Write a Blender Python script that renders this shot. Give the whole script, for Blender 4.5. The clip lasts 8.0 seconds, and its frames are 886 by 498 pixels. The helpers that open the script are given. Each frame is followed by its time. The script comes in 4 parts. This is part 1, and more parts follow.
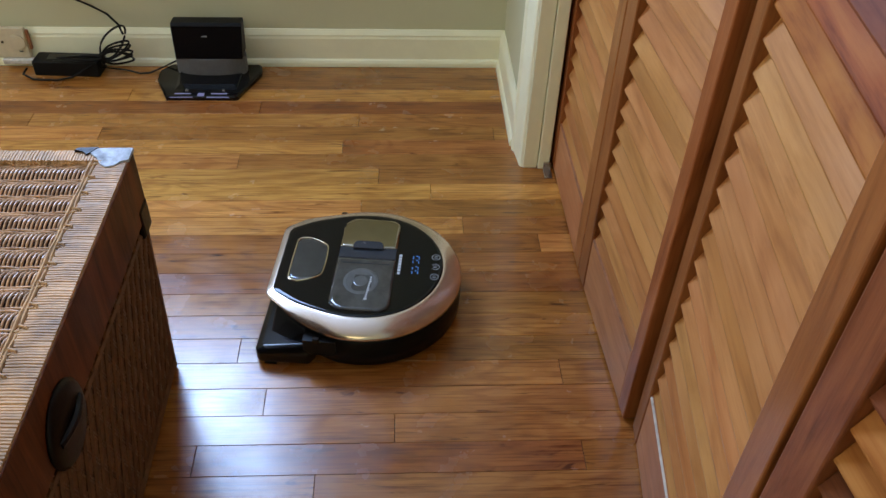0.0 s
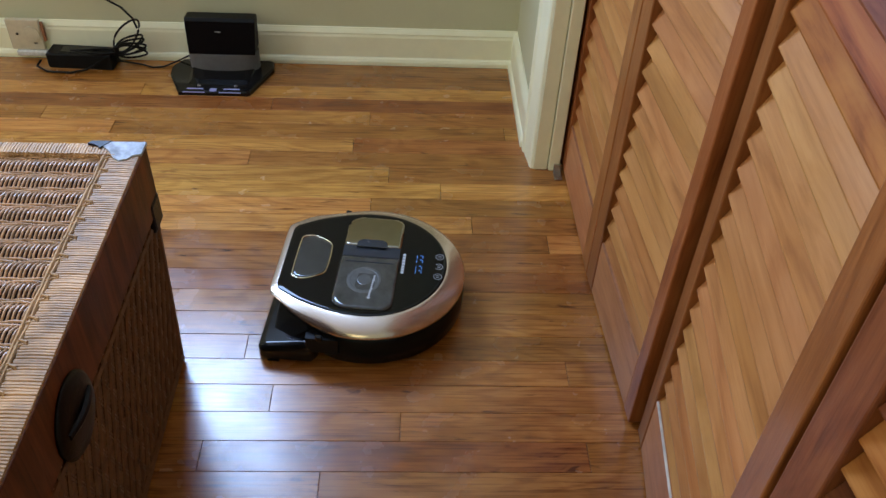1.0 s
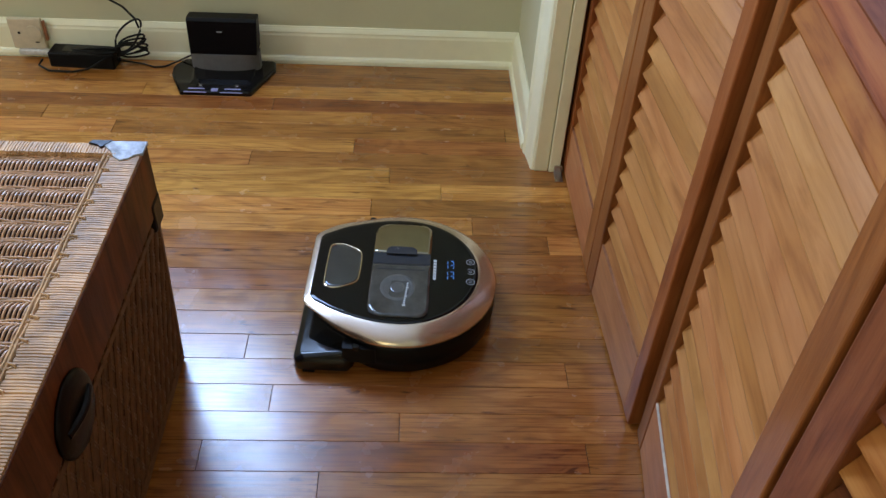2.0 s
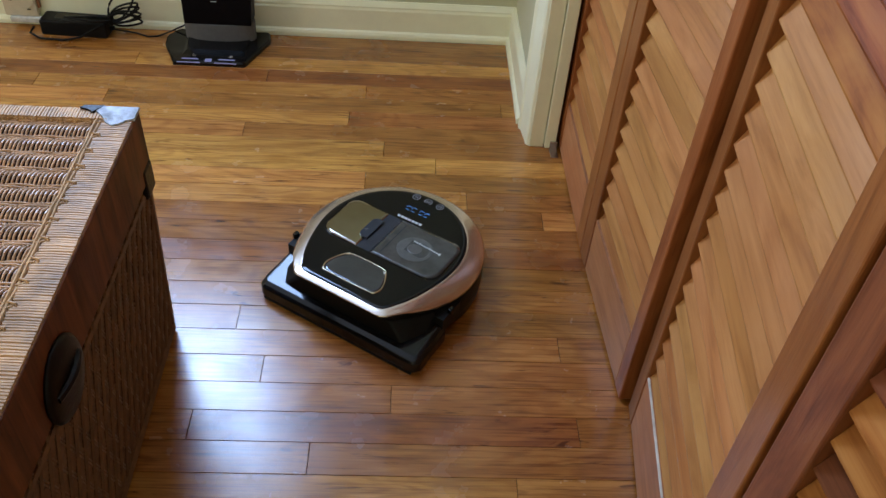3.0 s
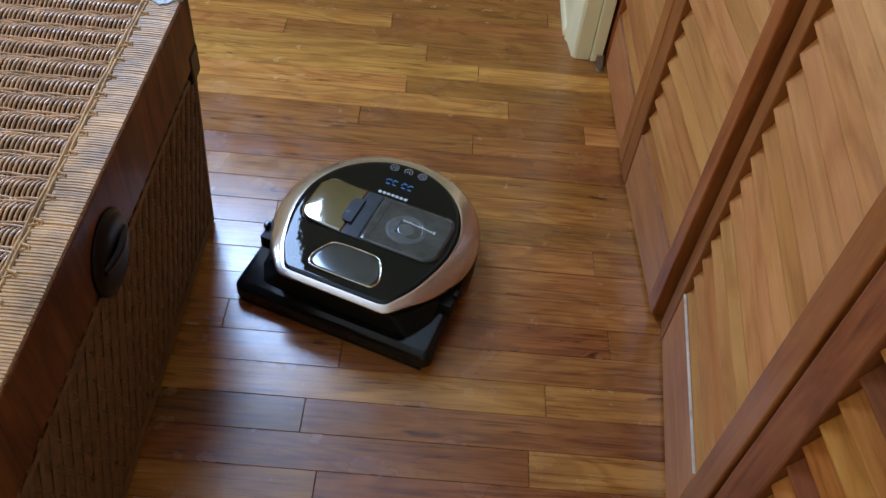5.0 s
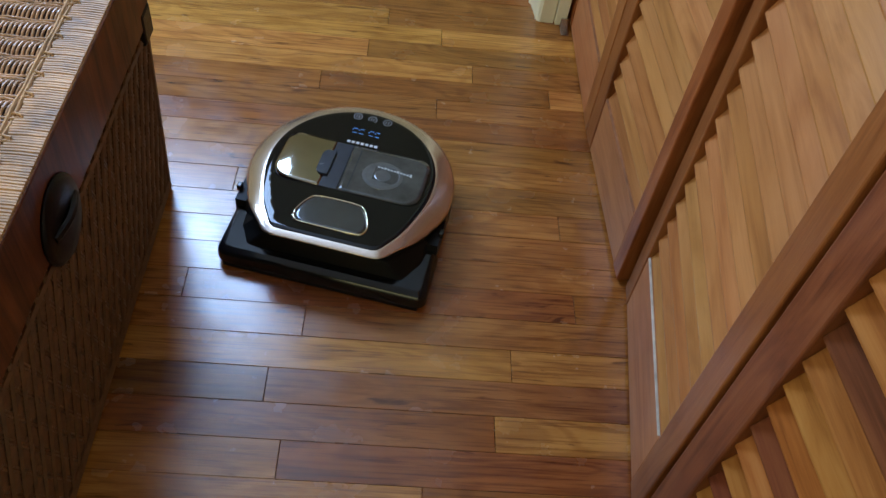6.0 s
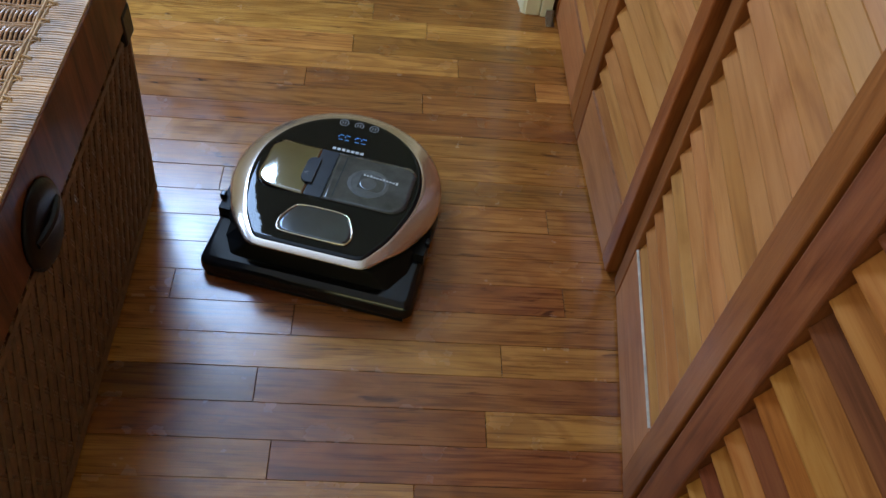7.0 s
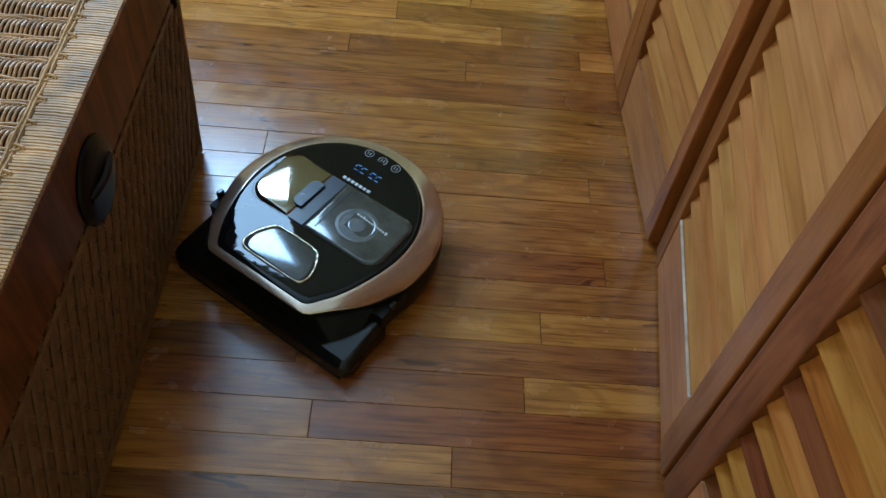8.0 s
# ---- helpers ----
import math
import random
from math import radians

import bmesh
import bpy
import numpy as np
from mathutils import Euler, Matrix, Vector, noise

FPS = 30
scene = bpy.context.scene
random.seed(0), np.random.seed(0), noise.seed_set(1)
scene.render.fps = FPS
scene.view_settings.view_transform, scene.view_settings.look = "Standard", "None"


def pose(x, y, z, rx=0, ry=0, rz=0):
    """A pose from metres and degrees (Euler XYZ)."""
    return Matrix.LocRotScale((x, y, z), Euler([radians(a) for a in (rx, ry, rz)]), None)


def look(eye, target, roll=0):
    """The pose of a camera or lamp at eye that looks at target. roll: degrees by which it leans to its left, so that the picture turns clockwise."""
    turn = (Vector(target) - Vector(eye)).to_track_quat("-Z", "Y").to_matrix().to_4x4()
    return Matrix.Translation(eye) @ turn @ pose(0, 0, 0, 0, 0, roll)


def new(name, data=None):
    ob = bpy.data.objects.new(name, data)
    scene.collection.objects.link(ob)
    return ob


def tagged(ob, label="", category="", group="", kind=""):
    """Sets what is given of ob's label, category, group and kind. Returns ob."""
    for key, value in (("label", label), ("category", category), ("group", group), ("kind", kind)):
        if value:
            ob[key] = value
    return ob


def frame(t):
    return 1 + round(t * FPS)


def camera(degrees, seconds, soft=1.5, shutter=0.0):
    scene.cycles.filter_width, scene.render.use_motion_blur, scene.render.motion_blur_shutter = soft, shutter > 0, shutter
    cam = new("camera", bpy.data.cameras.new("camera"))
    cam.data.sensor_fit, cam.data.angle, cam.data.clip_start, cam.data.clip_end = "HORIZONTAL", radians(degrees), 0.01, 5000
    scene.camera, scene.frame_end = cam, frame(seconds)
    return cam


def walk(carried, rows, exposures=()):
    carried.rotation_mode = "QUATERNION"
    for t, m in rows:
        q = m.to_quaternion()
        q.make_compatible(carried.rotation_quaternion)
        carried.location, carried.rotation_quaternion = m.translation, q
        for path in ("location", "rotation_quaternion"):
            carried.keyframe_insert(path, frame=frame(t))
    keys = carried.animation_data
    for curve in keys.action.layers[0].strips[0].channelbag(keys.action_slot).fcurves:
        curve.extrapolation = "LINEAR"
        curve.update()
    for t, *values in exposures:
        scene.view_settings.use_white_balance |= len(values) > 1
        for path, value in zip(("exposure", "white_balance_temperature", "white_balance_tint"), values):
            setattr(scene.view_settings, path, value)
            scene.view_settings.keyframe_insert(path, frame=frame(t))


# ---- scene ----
cam = camera(55.7, 8.0)
PATH = [
    (0, (0.074, -0.046, 1.128), (0.174, 1.448, -0.198), 2.2),
    (0.5, (0.071, -0.047, 1.127), (0.162, 1.447, -0.199), 2.4),
    (1, (0.07, -0.046, 1.13), (0.154, 1.447, -0.198), 3.0),
    (2.5, (0.071, -0.049, 1.131), (0.154, 1.446, -0.195), 3.4),
    (3, (0.071, -0.051, 1.117), (0.17, 1.412, -0.243), 4.5),
    (3.5, (0.066, -0.051, 1.116), (0.17, 1.389, -0.267), 5.2),
    (4, (0.064, -0.049, 1.116), (0.17, 1.378, -0.281), 5.5),
    (4.5, (0.062, -0.051, 1.109), (0.154, 1.347, -0.319), 5.8),
    (5, (0.048, -0.068, 1.088), (0.102, 1.264, -0.403), 6.7),
    (5.2, (0.05, -0.072, 1.079), (0.084, 1.237, -0.433), 6.8),
    (6.3, (0.053, -0.055, 1.071), (0.225, 1.222, -0.459), 9.4),
    (6.5, (0.062, -0.052, 1.077), (0.234, 1.222, -0.454), 9.0),
    (7, (0.06, -0.055, 1.073), (0.218, 1.211, -0.468), 8.7),
    (7.5, (0.056, -0.057, 1.073), (0.182, 1.19, -0.485), 8.2),
    (8, (0.05, -0.069, 1.066), (0.13, 1.15, -0.517), 7.2),
]
walk(cam, [(t, look(eye, target, roll)) for t, eye, target, roll in PATH],
     exposures=[(0.0, -0.14, 6500, 10), (4.2, -0.16, 6500, 10), (5.2, -0.22, 6500, 7), (6.5, -0.30, 6500, 6), (7.3, -0.34, 6500, 1), (8.0, -0.33, 6400, -9)])

# ---------------------------------------------------------------- light
world = bpy.data.worlds.new("sky")
scene.world = world
world.use_nodes = True
wn = world.node_tree
sky = wn.nodes.new("ShaderNodeTexSky")
sky.sky_type, sky.sun_disc = 'NISHITA', False
sky.sun_elevation, sky.sun_rotation = radians(38), radians(-60)
wn.links.new(sky.outputs[0], wn.nodes["Background"].inputs[0])
wn.nodes["Background"].inputs[1].default_value = 0.08


def area(name, m, sx, sy, power, colour):
    data = bpy.data.lights.new(name, 'AREA')
    data.shape, data.size, data.size_y, data.energy, data.color = 'RECTANGLE', sx, sy, power, colour
    ob = new(name, data)
    ob.matrix_world = m
    return ob


# daylight that enters by the back and side windows of the room
area("window_light_back", look((-0.82, 1.99, 1.63), (-0.82, 0, 1.63)), 0.76, 1.02, 84, (0.40, 0.595, 1.0))
area("window_light_side", look((-2.98, 0.35, 1.5), (0, 0.35, 1.5)), 1.36, 1.16, 30, (1.0, 0.95, 0.86))
# added warm fill with no known source, brightens what faces south
area("south_fill", look((-1.0, -2.62, 1.55), (-1.0, 0, 1.3)), 1.16, 1.16, 12.5, (1.0, 0.91, 0.45))


# ---------------------------------------------------------------- materials
def nodes(name):
    m = bpy.data.materials.new(name)
    m.use_nodes = True
    nt = m.node_tree
    return m, nt, nt.nodes["Principled BSDF"]


def add(nt, kind, **inputs):
    n = nt.nodes.new(kind)
    for k, v in inputs.items():
        n.inputs[k.replace("_", " ")].default_value = v
    return n


def ramp(nt, source, stops):
    r = nt.nodes.new("ShaderNodeValToRGB")
    e = r.color_ramp.elements
    while len(e) < len(stops):
        e.new(0.5)
    for k, (p, c) in enumerate(stops):
        e[k].position, e[k].color = p, (*c, 1)
    nt.links.new(source, r.inputs[0])
    return r


def bump(nt, bsdf, source, strength, distance):
    b = add(nt, "ShaderNodeBump", Strength=strength, Distance=distance)
    nt.links.new(source, b.inputs["Height"])
    nt.links.new(b.outputs[0], bsdf.inputs["Normal"])
    return b


def plain(name, colour, rough=0.5, metal=0.0, vary=0.12, scale=30.0, relief=0.0, coat=0.0, spec=0.5):
    """A plain surface with faint mottling, wear in its gloss and fine relief."""
    m, nt, b = nodes(name)
    co = nt.nodes.new("ShaderNodeTexCoord")
    n = add(nt, "ShaderNodeTexNoise", Scale=scale, Detail=5.0, Roughness=0.6)
    nt.links.new(co.outputs["Object"], n.inputs["Vector"])
    lo = tuple(c * (1 - vary) for c in colour)
    hi = tuple(min(1, c * (1 + vary)) for c in colour)
    r = ramp(nt, n.outputs["Fac"], [(0.3, lo), (0.7, hi)])
    nt.links.new(r.outputs[0], b.inputs["Base Color"])
    g = add(nt, "ShaderNodeMapRange", To_Min=max(0.02, rough * 0.85), To_Max=min(1, rough * 1.2))
    nt.links.new(n.outputs["Fac"], g.inputs["Value"])
    nt.links.new(g.outputs[0], b.inputs["Roughness"])
    b.inputs["Metallic"].default_value = metal
    b.inputs["Specular IOR Level"].default_value = spec
    b.inputs["Coat Weight"].default_value = coat
    b.inputs["Coat Roughness"].default_value = 0.06
    if relief:
        f = add(nt, "ShaderNodeTexNoise", Scale=scale * 9, Detail=3.0)
        nt.links.new(co.outputs["Object"], f.inputs["Vector"])
        bump(nt, b, f.outputs["Fac"], relief, 0.002)
    return m


def wood(name, dark, mid, light, along=(1.0, 0, 0), rough=0.35, spread=0.25, hue=0.012, coat=0.0, relief=0.12, streaks=0.55, spec=0.22):
    """Timber with its grain along one axis; every piece takes its own figure and tone."""
    m, nt, b = nodes(name)
    co = nt.nodes.new("ShaderNodeTexCoord")
    info = nt.nodes.new("ShaderNodeObjectInfo")
    shift = add(nt, "ShaderNodeVectorMath")
    shift.operation = 'SCALE'
    shift.inputs[0].default_value = (31.0, 17.0, 23.0)
    nt.links.new(info.outputs["Random"], shift.inputs["Scale"])
    moved = nt.nodes.new("ShaderNodeVectorMath")
    nt.links.new(co.outputs["Object"], moved.inputs[0])
    nt.links.new(shift.outputs[0], moved.inputs[1])

    def stretched(lengthways, across):
        s = nt.nodes.new("ShaderNodeVectorMath")
        s.operation = 'MULTIPLY'
        s.inputs[1].default_value = tuple(lengthways if a else across for a in along)
        nt.links.new(moved.outputs[0], s.inputs[0])
        return s.outputs[0]

    figure = add(nt, "ShaderNodeTexNoise", Scale=1.0, Detail=4.0, Roughness=0.55, Distortion=1.7)
    nt.links.new(stretched(3.2, 22.0), figure.inputs["Vector"])
    rings = add(nt, "ShaderNodeTexNoise", Scale=1.0, Detail=6.0, Roughness=0.7, Distortion=0.5)
    nt.links.new(stretched(5.0, 150.0), rings.inputs["Vector"])
    pores = add(nt, "ShaderNodeTexNoise", Scale=1.0, Detail=2.0)
    nt.links.new(stretched(40.0, 900.0), pores.inputs["Vector"])
    blend = add(nt, "ShaderNodeMix", Factor=0.32)
    nt.links.new(figure.outputs["Fac"], blend.inputs["A"])
    nt.links.new(rings.outputs["Fac"], blend.inputs["B"])
    r = ramp(nt, blend.outputs["Result"], [(0.345, dark), (0.475, mid), (0.625, light)])
    streak = ramp(nt, rings.outputs["Fac"], [(0.30, (0.34, 0.26, 0.22)), (0.47, (1, 1, 1))])
    mul = nt.nodes.new("ShaderNodeMix")
    mul.data_type, mul.blend_type = 'RGBA', 'MULTIPLY'
    mul.inputs["Factor"].default_value = streaks
    nt.links.new(r.outputs[0], mul.inputs["A"])
    nt.links.new(streak.outputs[0], mul.inputs["B"])
    tone = add(nt, "ShaderNodeHueSaturation")
    v = add(nt, "ShaderNodeMapRange", To_Min=1 - spread, To_Max=1 + spread)
    nt.links.new(info.outputs["Random"], v.inputs["Value"])
    nt.links.new(v.outputs[0], tone.inputs["Value"])
    white = nt.nodes.new("ShaderNodeTexWhiteNoise")
    white.noise_dimensions = '1D'
    nt.links.new(info.outputs["Random"], white.inputs["W"])
    h = add(nt, "ShaderNodeMapRange", To_Min=0.5 - hue, To_Max=0.5 + hue)
    nt.links.new(white.outputs["Value"], h.inputs["Value"])
    nt.links.new(h.outputs[0], tone.inputs["Hue"])
    nt.links.new(mul.outputs["Result"], tone.inputs["Color"])
    nt.links.new(tone.outputs[0], b.inputs["Base Color"])
    wear = add(nt, "ShaderNodeTexNoise", Scale=9.0, Detail=4.0)
    nt.links.new(co.outputs["Object"], wear.inputs["Vector"])
    g = add(nt, "ShaderNodeMapRange", From_Min=0.3, From_Max=0.7, To_Min=rough * 0.8, To_Max=rough * 1.25)
    nt.links.new(wear.outputs["Fac"], g.inputs["Value"])
    nt.links.new(g.outputs[0], b.inputs["Roughness"])
    b.inputs["Coat Weight"].default_value = coat
    b.inputs["Specular IOR Level"].default_value = spec
    sum_ = nt.nodes.new("ShaderNodeMath")
    nt.links.new(rings.outputs["Fac"], sum_.inputs[0])
    nt.links.new(pores.outputs["Fac"], sum_.inputs[1])
    bump(nt, b, sum_.outputs[0], relief, 0.0012)
    return m


def floor_oak(name, dark, mid, light):
    """Varnished oak: broad blotches, wandering growth lines, dark flecks; every strip its own figure."""
    m, nt, b = nodes(name)
    co = nt.nodes.new("ShaderNodeTexCoord")
    info = nt.nodes.new("ShaderNodeObjectInfo")
    shift = add(nt, "ShaderNodeVectorMath")
    shift.operation = 'SCALE'
    shift.inputs[0].default_value = (37.0, 19.0, 11.0)
    nt.links.new(info.outputs["Random"], shift.inputs["Scale"])
    moved = nt.nodes.new("ShaderNodeVectorMath")
    nt.links.new(co.outputs["Object"], moved.inputs[0])
    nt.links.new(shift.outputs[0], moved.inputs[1])

    def noise(sx, sy, detail, rough, distort=0.0):
        v = nt.nodes.new("ShaderNodeVectorMath")
        v.operation = 'MULTIPLY'
        v.inputs[1].default_value = (sx, sy, 1.0)
        nt.links.new(moved.outputs[0], v.inputs[0])
        n = add(nt, "ShaderNodeTexNoise", Scale=1.0, Detail=detail, Roughness=rough, Distortion=distort)
        nt.links.new(v.outputs[0], n.inputs["Vector"])
        return n.outputs["Fac"]

    def math_node(kind, x, y):
        n = nt.nodes.new("ShaderNodeMath")
        n.operation = kind
        for k, q in enumerate((x, y)):
            if isinstance(q, (int, float)):
                n.inputs[k].default_value = q
            else:
                nt.links.new(q, n.inputs[k])
        return n.outputs[0]

    def times(x, y, factor):
        n = nt.nodes.new("ShaderNodeMix")
        n.data_type, n.blend_type = 'RGBA', 'MULTIPLY'
        n.inputs["Factor"].default_value = factor
        nt.links.new(x, n.inputs["A"])
        nt.links.new(y, n.inputs["B"])
        return n.outputs["Result"]

    field = noise(2.3, 13.0, 2.0, 0.45, 0.6)
    lines = math_node('SINE', math_node('MULTIPLY', field, 62.0), 0.0)
    fine = noise(6.0, 240.0, 5.0, 0.7)
    blotch = noise(4.5, 26.0, 5.0, 0.62, 0.9)
    body = ramp(nt, blotch, [(0.22, dark), (0.50, mid), (0.78, light)])
    growth = ramp(nt, math_node('ADD', math_node('MULTIPLY', lines, 0.5), fine), [(0.05, (0.62, 0.50, 0.42)), (0.62, (1, 1, 1))])
    col = times(body.outputs[0], growth.outputs[0], 0.5)
    pores = ramp(nt, fine, [(0.34, (0.42, 0.31, 0.25)), (0.50, (1, 1, 1))])
    col = times(col, pores.outputs[0], 0.85)
    fleck = ramp(nt, noise(7.0, 55.0, 3.0, 0.6, 1.2), [(0.29, (0.20, 0.13, 0.10)), (0.365, (1, 1, 1))])
    col = times(col, fleck.outputs[0], 0.8)
    tone = add(nt, "ShaderNodeHueSaturation")
    v = add(nt, "ShaderNodeMapRange", To_Min=0.86, To_Max=1.14)
    nt.links.new(info.outputs["Random"], v.inputs["Value"])
    nt.links.new(v.outputs[0], tone.inputs["Value"])
    white = nt.nodes.new("ShaderNodeTexWhiteNoise")
    white.noise_dimensions = '1D'
    nt.links.new(info.outputs["Random"], white.inputs["W"])
    h = add(nt, "ShaderNodeMapRange", To_Min=0.492, To_Max=0.506)
    nt.links.new(white.outputs["Value"], h.inputs["Value"])
    nt.links.new(h.outputs[0], tone.inputs["Hue"])
    nt.links.new(col, tone.inputs["Color"])
    nt.links.new(tone.outputs[0], b.inputs["Base Color"])
    wear = add(nt, "ShaderNodeTexNoise", Scale=14.0, Detail=5.0)
    nt.links.new(moved.outputs[0], wear.inputs["Vector"])
    g = add(nt, "ShaderNodeMapRange", From_Min=0.3, From_Max=0.7, To_Min=0.17, To_Max=0.30)
    nt.links.new(wear.outputs["Fac"], g.inputs["Value"])
    nt.links.new(g.outputs[0], b.inputs["Roughness"])
    nt.links.new(g.outputs[0], b.inputs["Coat Roughness"])
    b.inputs["Specular IOR Level"].default_value = 0.35
    b.inputs["Coat Weight"].default_value = 0.9
    bump(nt, b, math_node('ADD', fine, math_node('MULTIPLY', wear.outputs["Fac"], 3.0)), 0.2, 0.0012)
    return m


OAK = {
    "light": floor_oak("oak_light", (0.375, 0.149, 0.028), (0.550, 0.243, 0.051), (0.665, 0.328, 0.080)),
    "mid": floor_oak("oak_mid", (0.245, 0.086, 0.016), (0.395, 0.151, 0.030), (0.520, 0.222, 0.050)),
    "red": floor_oak("oak_red", (0.165, 0.049, 0.011), (0.290, 0.089, 0.019), (0.390, 0.138, 0.030)),
    "dark": floor_oak("oak_dark", (0.110, 0.039, 0.010), (0.230, 0.082, 0.019), (0.355, 0.145, 0.034)),
}
PINE_UP = wood("door_timber_upright", (0.162, 0.045, 0.013), (0.250, 0.077, 0.022), (0.322, 0.110, 0.034), along=(0, 0, 1.0), rough=0.34, spread=0.12, hue=0.006, streaks=0.22)
PINE_DARK = wood("door_timber_dark", (0.118, 0.034, 0.012), (0.198, 0.060, 0.022), (0.262, 0.088, 0.032), along=(0, 0, 1.0), rough=0.36, spread=0.10, hue=0.006, streaks=0.25)
PINE_ACROSS = wood("door_timber_level", (0.345, 0.124, 0.044), (0.430, 0.168, 0.062), (0.490, 0.208, 0.080), rough=0.38, spread=0.05, streaks=0.2, hue=0.004)
SLAT = {
    "pale": wood("slat_pale", (0.308, 0.117, 0.032), (0.400, 0.163, 0.047), (0.475, 0.210, 0.066), rough=0.36, spread=0.06, hue=0.006, relief=0.04, streaks=0.12),
    "tan": wood("slat_tan", (0.278, 0.099, 0.025), (0.360, 0.137, 0.037), (0.427, 0.177, 0.051), rough=0.36, spread=0.06, hue=0.006, relief=0.04, streaks=0.12),
    "orange": wood("slat_orange", (0.190, 0.048, 0.008), (0.310, 0.092, 0.017), (0.390, 0.135, 0.028), rough=0.50, spread=0.10, hue=0.006, relief=0.05, streaks=0.22, spec=0.10),
    "plum": wood("slat_plum", (0.090, 0.024, 0.008), (0.155, 0.043, 0.015), (0.202, 0.063, 0.021), rough=0.50, spread=0.10, hue=0.006, relief=0.05, streaks=0.22, spec=0.10),
    "honey": wood("slat_honey", (0.250, 0.083, 0.015), (0.335, 0.125, 0.026), (0.395, 0.165, 0.041), rough=0.50, spread=0.10, hue=0.006, relief=0.05, streaks=0.22, spec=0.10),
}
WALL = plain("wall_paint_sage", (0.56, 0.555, 0.375), 0.75, vary=0.03, scale=6, relief=0.15)
WHITE = plain("trim_paint_cream", (0.88, 0.87, 0.64), 0.35, vary=0.04, scale=14, relief=0.05)
CEIL = plain("ceiling_paint", (0.70, 0.69, 0.64), 0.85, vary=0.03, scale=5)
SUBFLOOR = plain("joint_dirt", (0.075, 0.036, 0.018), 0.9)
BLACK = plain("black_plastic", (0.006, 0.006, 0.007), 0.12, vary=0.2, scale=60, spec=0.38)
MATT = plain("black_matt_plastic", (0.007, 0.007, 0.0075), 0.42, vary=0.2, scale=80, relief=0.1, spec=0.16)
SATIN = plain("black_satin_plastic", (0.005, 0.005, 0.0055), 0.30, vary=0.2, scale=80, spec=0.12)
GLOSS = plain("black_gloss_glass", (0.004, 0.004, 0.005), 0.03, vary=0.2, scale=2.2, spec=0.30, relief=0.25)
RING = plain("champagne_metal", (0.70, 0.59, 0.51), 0.22, metal=0.92, vary=0.02, scale=9)
OLIVE = plain("bronze_mirror", (0.33, 0.308, 0.262), 0.08, metal=1.0, vary=0.05)
SMOKE = plain("smoked_window", (0.052, 0.052, 0.051), 0.10, vary=0.45, scale=26, coat=0.6)
CYCLONE = plain("smoked_cyclone", (0.072, 0.072, 0.070), 0.3, vary=0.3, scale=60, coat=0.6)
TAB = plain("blue_grey_tab", (0.022, 0.026, 0.036), 0.25, vary=0.1)
GOLD = plain("gilt_rim", (0.72, 0.62, 0.44), 0.16, metal=1.0, vary=0.05)
LENS = plain("lens_cover", (0.085, 0.092, 0.105), 0.10, metal=0.7, vary=0.2, scale=40, coat=0.5)
INK = plain("white_print", (0.55, 0.57, 0.58), 0.4, vary=0.05)
PALE = plain("grey_print", (0.26, 0.27, 0.28), 0.4, vary=0.05)
GREYBAND = plain("grey_satin_plastic", (0.13, 0.13, 0.135), 0.5, vary=0.1, scale=90)
STEEL = plain("steel", (0.55, 0.55, 0.56), 0.25, metal=1.0, vary=0.1)
VIOLET = plain("violet_contact_strip", (0.34, 0.34, 0.62), 0.3, vary=0.1)
BEIGE = plain("ivory_plastic", (0.62, 0.55, 0.40), 0.4, vary=0.08, scale=60)
FILM = plain("clear_packing_film", (0.62, 0.62, 0.60), 0.2, vary=0.2, scale=70)
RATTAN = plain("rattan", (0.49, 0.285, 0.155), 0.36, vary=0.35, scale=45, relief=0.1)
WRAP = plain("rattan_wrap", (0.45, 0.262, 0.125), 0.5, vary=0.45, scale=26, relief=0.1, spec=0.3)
# side cane darker than the top's, shade of the sides put into its colour
RATTAN_SIDE_SHADE = plain("shaded_lattice_rattan", (0.138, 0.060, 0.024), 0.45, vary=0.35, scale=60, relief=0.1)
BAND = wood("stained_cane_band", (0.046, 0.012, 0.004), (0.102, 0.028, 0.010), (0.180, 0.054, 0.018), along=(0, 0, 1.0), rough=0.42, spread=0.05)
PANEL = plain("chest_lining", (0.024, 0.010, 0.005), 0.8, vary=0.3, scale=30, spec=0.08)
LEATHER = plain("dark_leather", (0.006, 0.003, 0.003), 0.30, vary=0.3, scale=60, relief=0.3, spec=0.16)
FAINT = plain("rail_edge", (0.30, 0.125, 0.055), 0.5, vary=0.4, scale=30)
# pale colour for the light that catches a rail's upper edge
RAIL_GLINT = plain("rail_glint_pale", (0.56, 0.48, 0.39), 0.5, vary=0.4, scale=30)
TAPE = plain("silver_tape", (0.44, 0.47, 0.53), 0.42, metal=0.0, vary=0.5, scale=70, relief=1.0)


def glow(name, colour, strength):
    m, nt, b = nodes(name)
    b.inputs["Base Color"].default_value = (*colour, 1)
    b.inputs["Emission Color"].default_value = (*colour, 1)
    b.inputs["Emission Strength"].default_value = strength
    return m


BLUE = glow("blue_display", (0.12, 0.40, 1.0), 0.2)


def glass(name):
    m, nt, b = nodes(name)
    b.inputs["Base Color"].default_value = (0.95, 0.97, 0.98, 1)
    b.inputs["Transmission Weight"].default_value = 1.0
    b.inputs["Roughness"].default_value = 0.0
    b.inputs["IOR"].default_value = 1.45
    return m


PANE = glass("window_glass")


